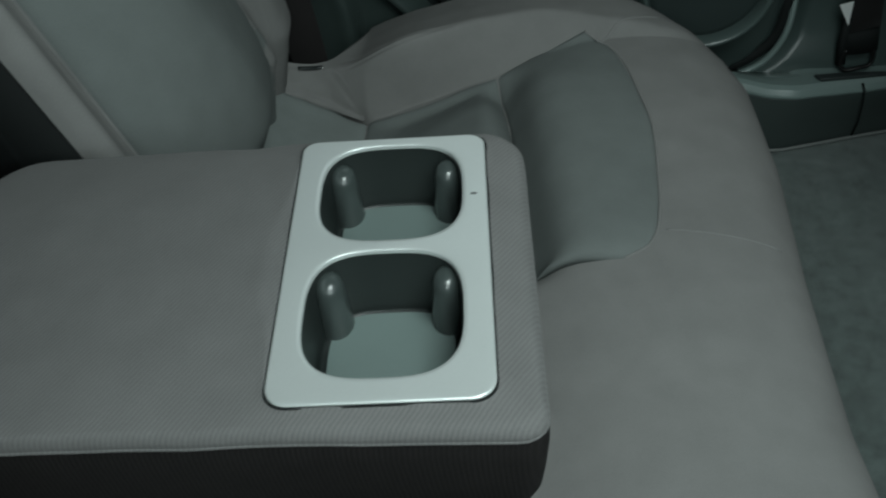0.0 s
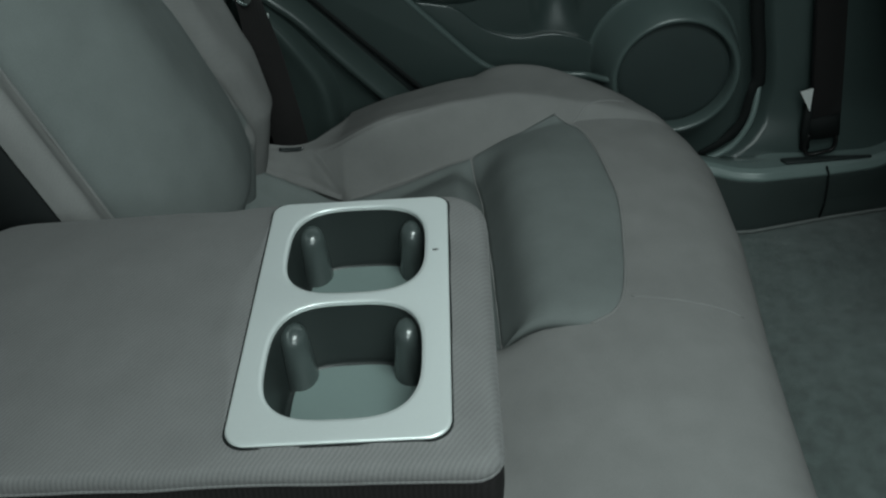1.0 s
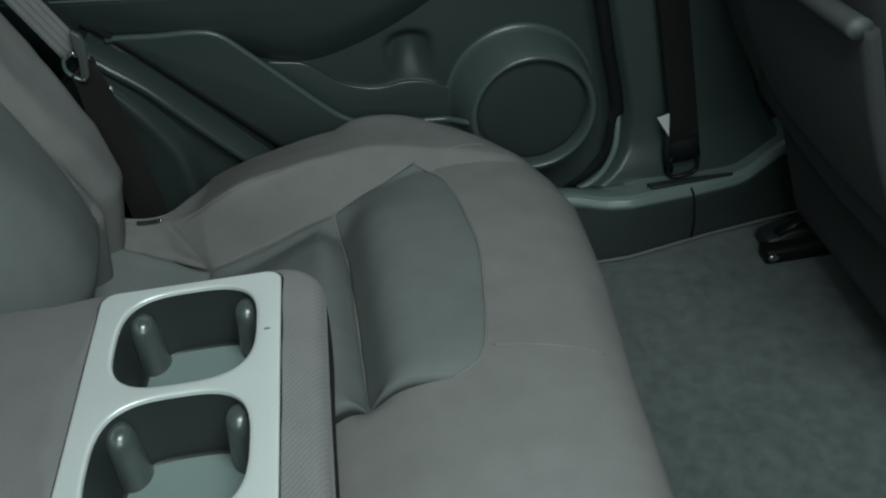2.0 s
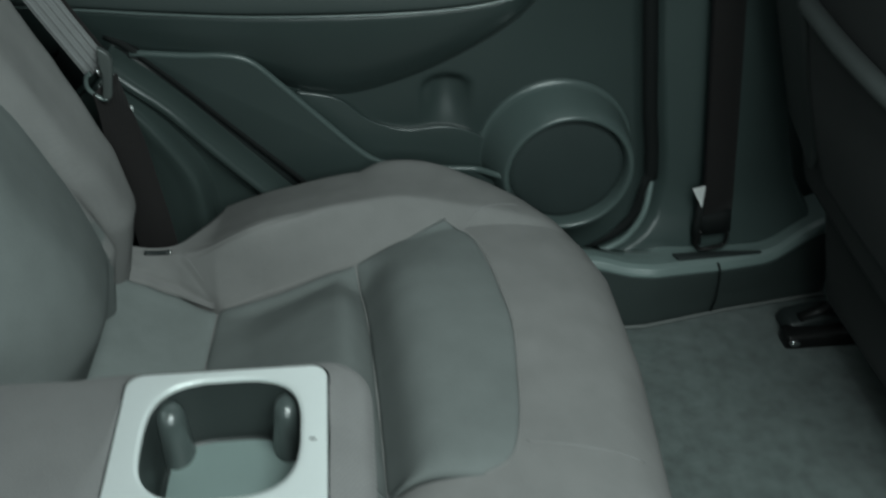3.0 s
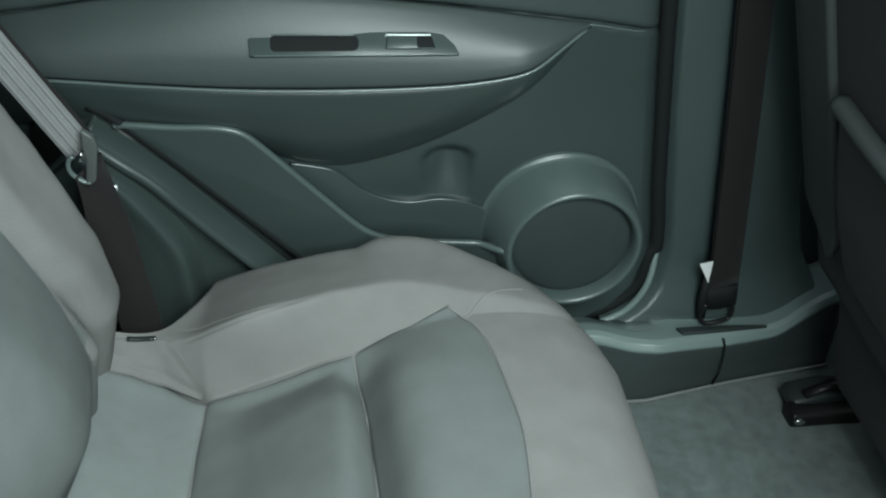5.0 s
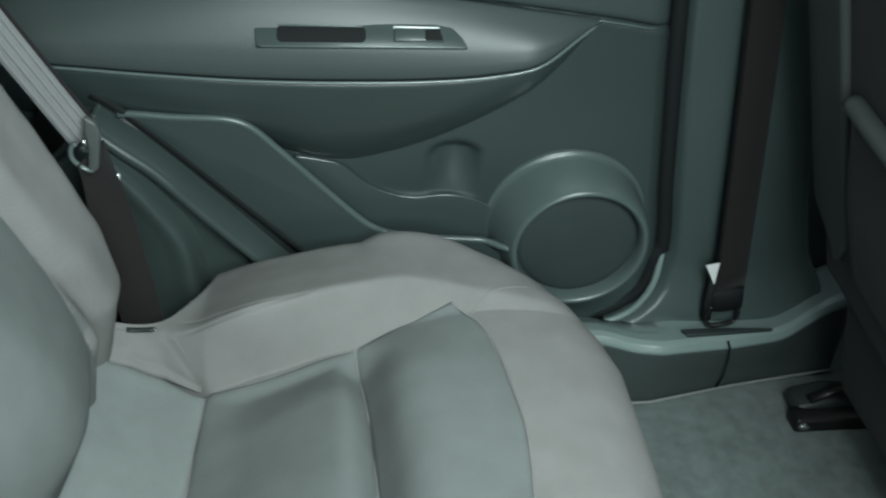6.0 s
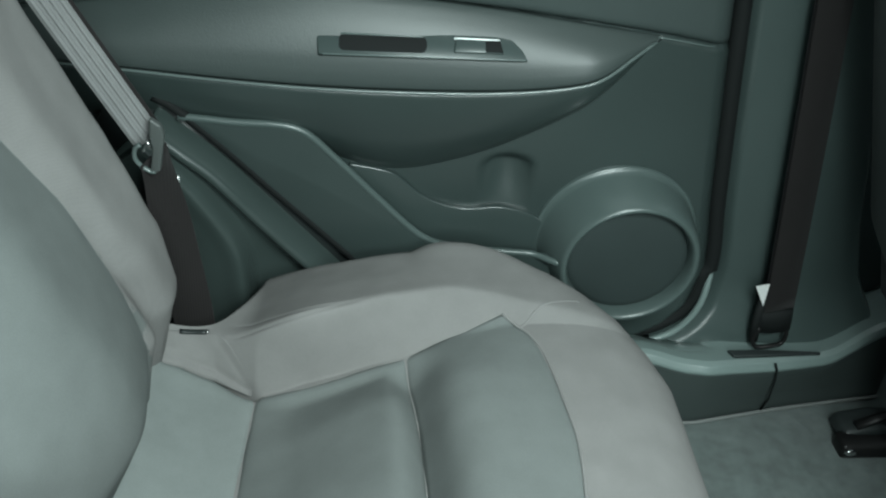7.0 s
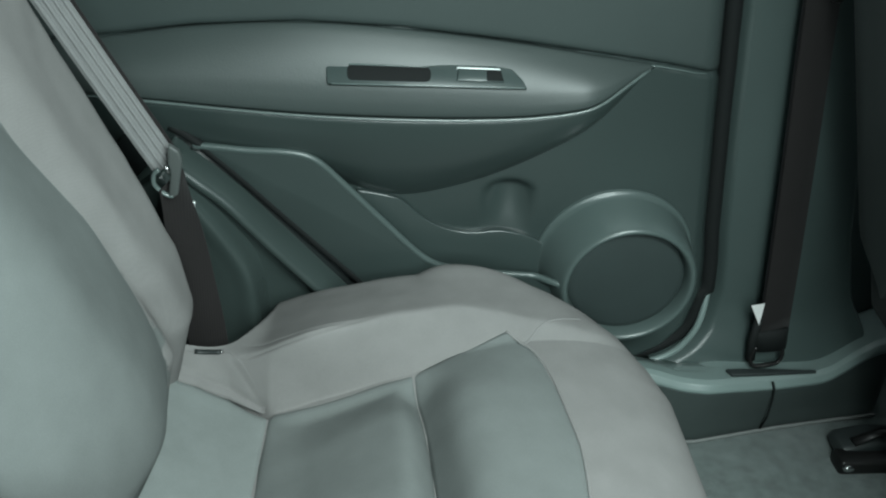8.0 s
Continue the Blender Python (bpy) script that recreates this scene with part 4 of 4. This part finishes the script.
anchor = part("anchor_plate", prism([(0.417, 0.594), (0.422, 0.583), (0.468, 0.585), (0.532, 0.5895), (0.530, 0.5915), (0.463, 0.595)], "z", 0.2115, 0.2160, 0.0012), PLASTIC_DARK)
tagged(anchor, "flat dark plastic anchor plate on the sill", "plate")

# ---- rear belt beside the backrest ----
def rear_belt():
    ob = thing("rear_seat_belt", "grey ribbed seat belt webbing through a plastic guide", "seat belt", (-0.2, 0.515, 0.50))
    o = Vector((0.2, -0.515, -0.50))
    path = [Vector(p) + o for p in spline([(-0.344, 0.508, 0.80), (-0.302, 0.511, 0.715), (-0.256, 0.514, 0.622), (-0.2085, 0.517, 0.528)], 24)]
    along = (path[-1] - path[0]).normalized()
    across = Vector((0.85, 0.45, 0.30))
    across = (across - along * across.dot(along)).normalized()
    nrm = across.cross(along).normalized()
    if nrm.y > 0:
        nrm = -nrm
    part("upper_webbing", ribbon(path, tuple(across), 0.026, 0.0016), WEBBING, ob, "pale grey ribbed webbing")
    for k in (-0.0095, -0.0032, 0.0032, 0.0095):
        part("rib", sweep([p + across * k + nrm * 0.0009 for p in path], 0.0020, 0.0009, tuple(nrm), 6), WEBBING, ob)
    part("webbing_behind", ribbon([p + across * 0.002 - nrm * 0.005 for p in path], tuple(across), 0.029, 0.0014), WEBBING_BROWN, ob, "dark second run of webbing behind")
    # tongue guide: a slab on one side, a bent bar round the webbing
    slab = [(-0.203, 0.556), (-0.194, 0.549), (-0.192, 0.541), (-0.1985, 0.505), (-0.2035, 0.501), (-0.2075, 0.503), (-0.2035, 0.527), (-0.205, 0.540)]
    bm = prism(slab, "y", 0.504, 0.511, 0.0018, 3)
    bmesh.ops.translate(bm, vec=o, verts=bm.verts)
    guide = part("guide", bm, GUIDE, ob, "grey plastic belt guide")
    hook = [Vector((x, 0.506, z)) + o for x, z in spline([(-0.203, 0.503), (-0.208, 0.5035), (-0.2165, 0.5105), (-0.2195, 0.517), (-0.2180, 0.526), (-0.2135, 0.530)], 24)]
    part("guide_bar", sweep(hook, 0.0022, 0.0026, (0, 1, 0), 10), TRIM_HIGHLIT, guide, "smooth bent bar of the guide")
    pin = [Vector(p) + o for p in ((-0.2065, 0.502, 0.536), (-0.2045, 0.502, 0.529))]
    part("guide_pin", sweep(pin, 0.0016, 0.0016, (0, 1, 0), 8), STEEL, guide)
    path = [Vector(p) + o for p in spline([(-0.2065, 0.520, 0.512), (-0.2045, 0.523, 0.485), (-0.198, 0.522, 0.42), (-0.1865, 0.514, 0.335), (-0.183, 0.510, 0.27)], 24)]
    turn = [tuple(Vector((0.40, 0.9, 0.1)).lerp(Vector((0.97, 0.1, 0.20)), step(0.0, 0.55, i / 23))) for i in range(24)]
    part("lower_webbing", ribbon(path, turn, 0.040, 0.0016), WEBBING_BROWN, ob, "dark brown-black webbing running down behind the cushion")
    part("stud", sweep([Vector(p) + o for p in ((-0.193, 0.545, 0.474), (-0.194, 0.545, 0.464))], 0.0018, 0.0018, (0, 1, 0), 8), SILVER, ob)
    return ob


rear_belt()

# ---- front seat ----
def front_seat():
    ob = thing("front_passenger_seat", "dark cloth front seat seen from behind", "car seat", (0.62, 0.3, FLOOR))
    o = Vector((-0.62, -0.3, -FLOOR))

    def rear(y, z):
        return 0.512 - 0.34 * (z - 0.40) - 0.012 * math.sin(math.pi * min(1, max(0, (y - 0.08) / 0.42)))

    def f(u, v):
        y = 0.15 + 0.41 * u
        z = 0.36 + 0.62 * v
        e = min(u, 1 - u) * 0.41
        return Vector((rear(y, z) + 0.03 * math.exp(-e / 0.012), y, z)) + o
    part("back_cover", sheet(f, 50, 60, 0.12, (1, 0, 0)), FRONT_CLOTH, ob, "dark grey cloth backrest cover")

    def strip(u, v):
        z = 0.405 + 0.57 * v
        w = step(-0.01, 0.075, v)
        y = 0.484 + w * (0.090 * u - 0.022)
        return Vector((rear(y, z) - 0.007 - 0.0025 * math.sin(math.pi * u) + 0.006 * u ** 6, y, z)) + o
    part("side_strip", sheet(strip, 12, 60, 0.01, (1, 0, 0)), FRONT_GREY, ob, "dark grey side strip ending in a point")
    tube = [Vector((rear(y, 0.606) - 0.010, y, 0.605 + 0.005 * ((y - 0.27) / 0.18) ** 2)) + o for y in np.linspace(0.17, 0.434, 40)]
    part("pocket_rim", sweep(tube, 0.010, 0.008, n=12), FRONT_GREY, ob, "grey rolled rim of the map pocket")

    def pocket(u, v):
        y = 0.17 + 0.266 * u
        z = 0.415 + 0.19 * v
        return Vector((rear(y, z) - 0.008 - 0.006 * math.sin(math.pi * v), y, z)) + o
    part("map_pocket", sheet(pocket, 30, 20, 0.012, (1, 0, 0)), FRONT_CLOTH, ob)
    part("base", prism([(0.53 + o.x, 0.36 + o.z), (0.570 + o.x, 0.212 + o.z), (0.66 + o.x, 0.185 + o.z), (1.10 + o.x, 0.20 + o.z), (1.12 + o.x, 0.38 + o.z), (0.60 + o.x, 0.42 + o.z)], "y", 0.14 + o.y, 0.50 + o.y, 0.02), FRONT_CLOTH, ob)
    rail = part("seat_rail", box(0.552 + o.x, 1.05 + o.x, 0.508 + o.y, 0.536 + o.y, 0.118 + o.z, 0.140 + o.z, 0.005), METAL, ob, "dark steel seat rail")
    part("rail_cover", prism([(0.556 + o.x, 0.128 + o.z), (0.562 + o.x, 0.142 + o.z), (0.60 + o.x, 0.152 + o.z), (0.64 + o.x, 0.15 + o.z), (0.62 + o.x, 0.124 + o.z)], "y", 0.528 + o.y, 0.566 + o.y, 0.006), PLASTIC_DARK, ob, "black plastic rail end cover")
    part("rail_bolt", prism(superellipse(0.562 + o.x, 0.131 + o.z, 0.007, 0.005, 14, 2), "y", 0.505 + o.y, 0.513 + o.y, 0.002), STEEL, rail, "bright bolt head")
    part("lever", sweep([Vector(p) + o for p in ((0.575, 0.535, 0.148), (0.61, 0.540, 0.160), (0.66, 0.53, 0.165))], 0.007, 0.005, n=8), METAL, ob)
    part("riser", box(0.74 + o.x, 0.98 + o.x, 0.512 + o.y - 0.03, 0.532 + o.y, 0.136 + o.z, 0.245 + o.z, 0.004), METAL, ob)


front_seat()
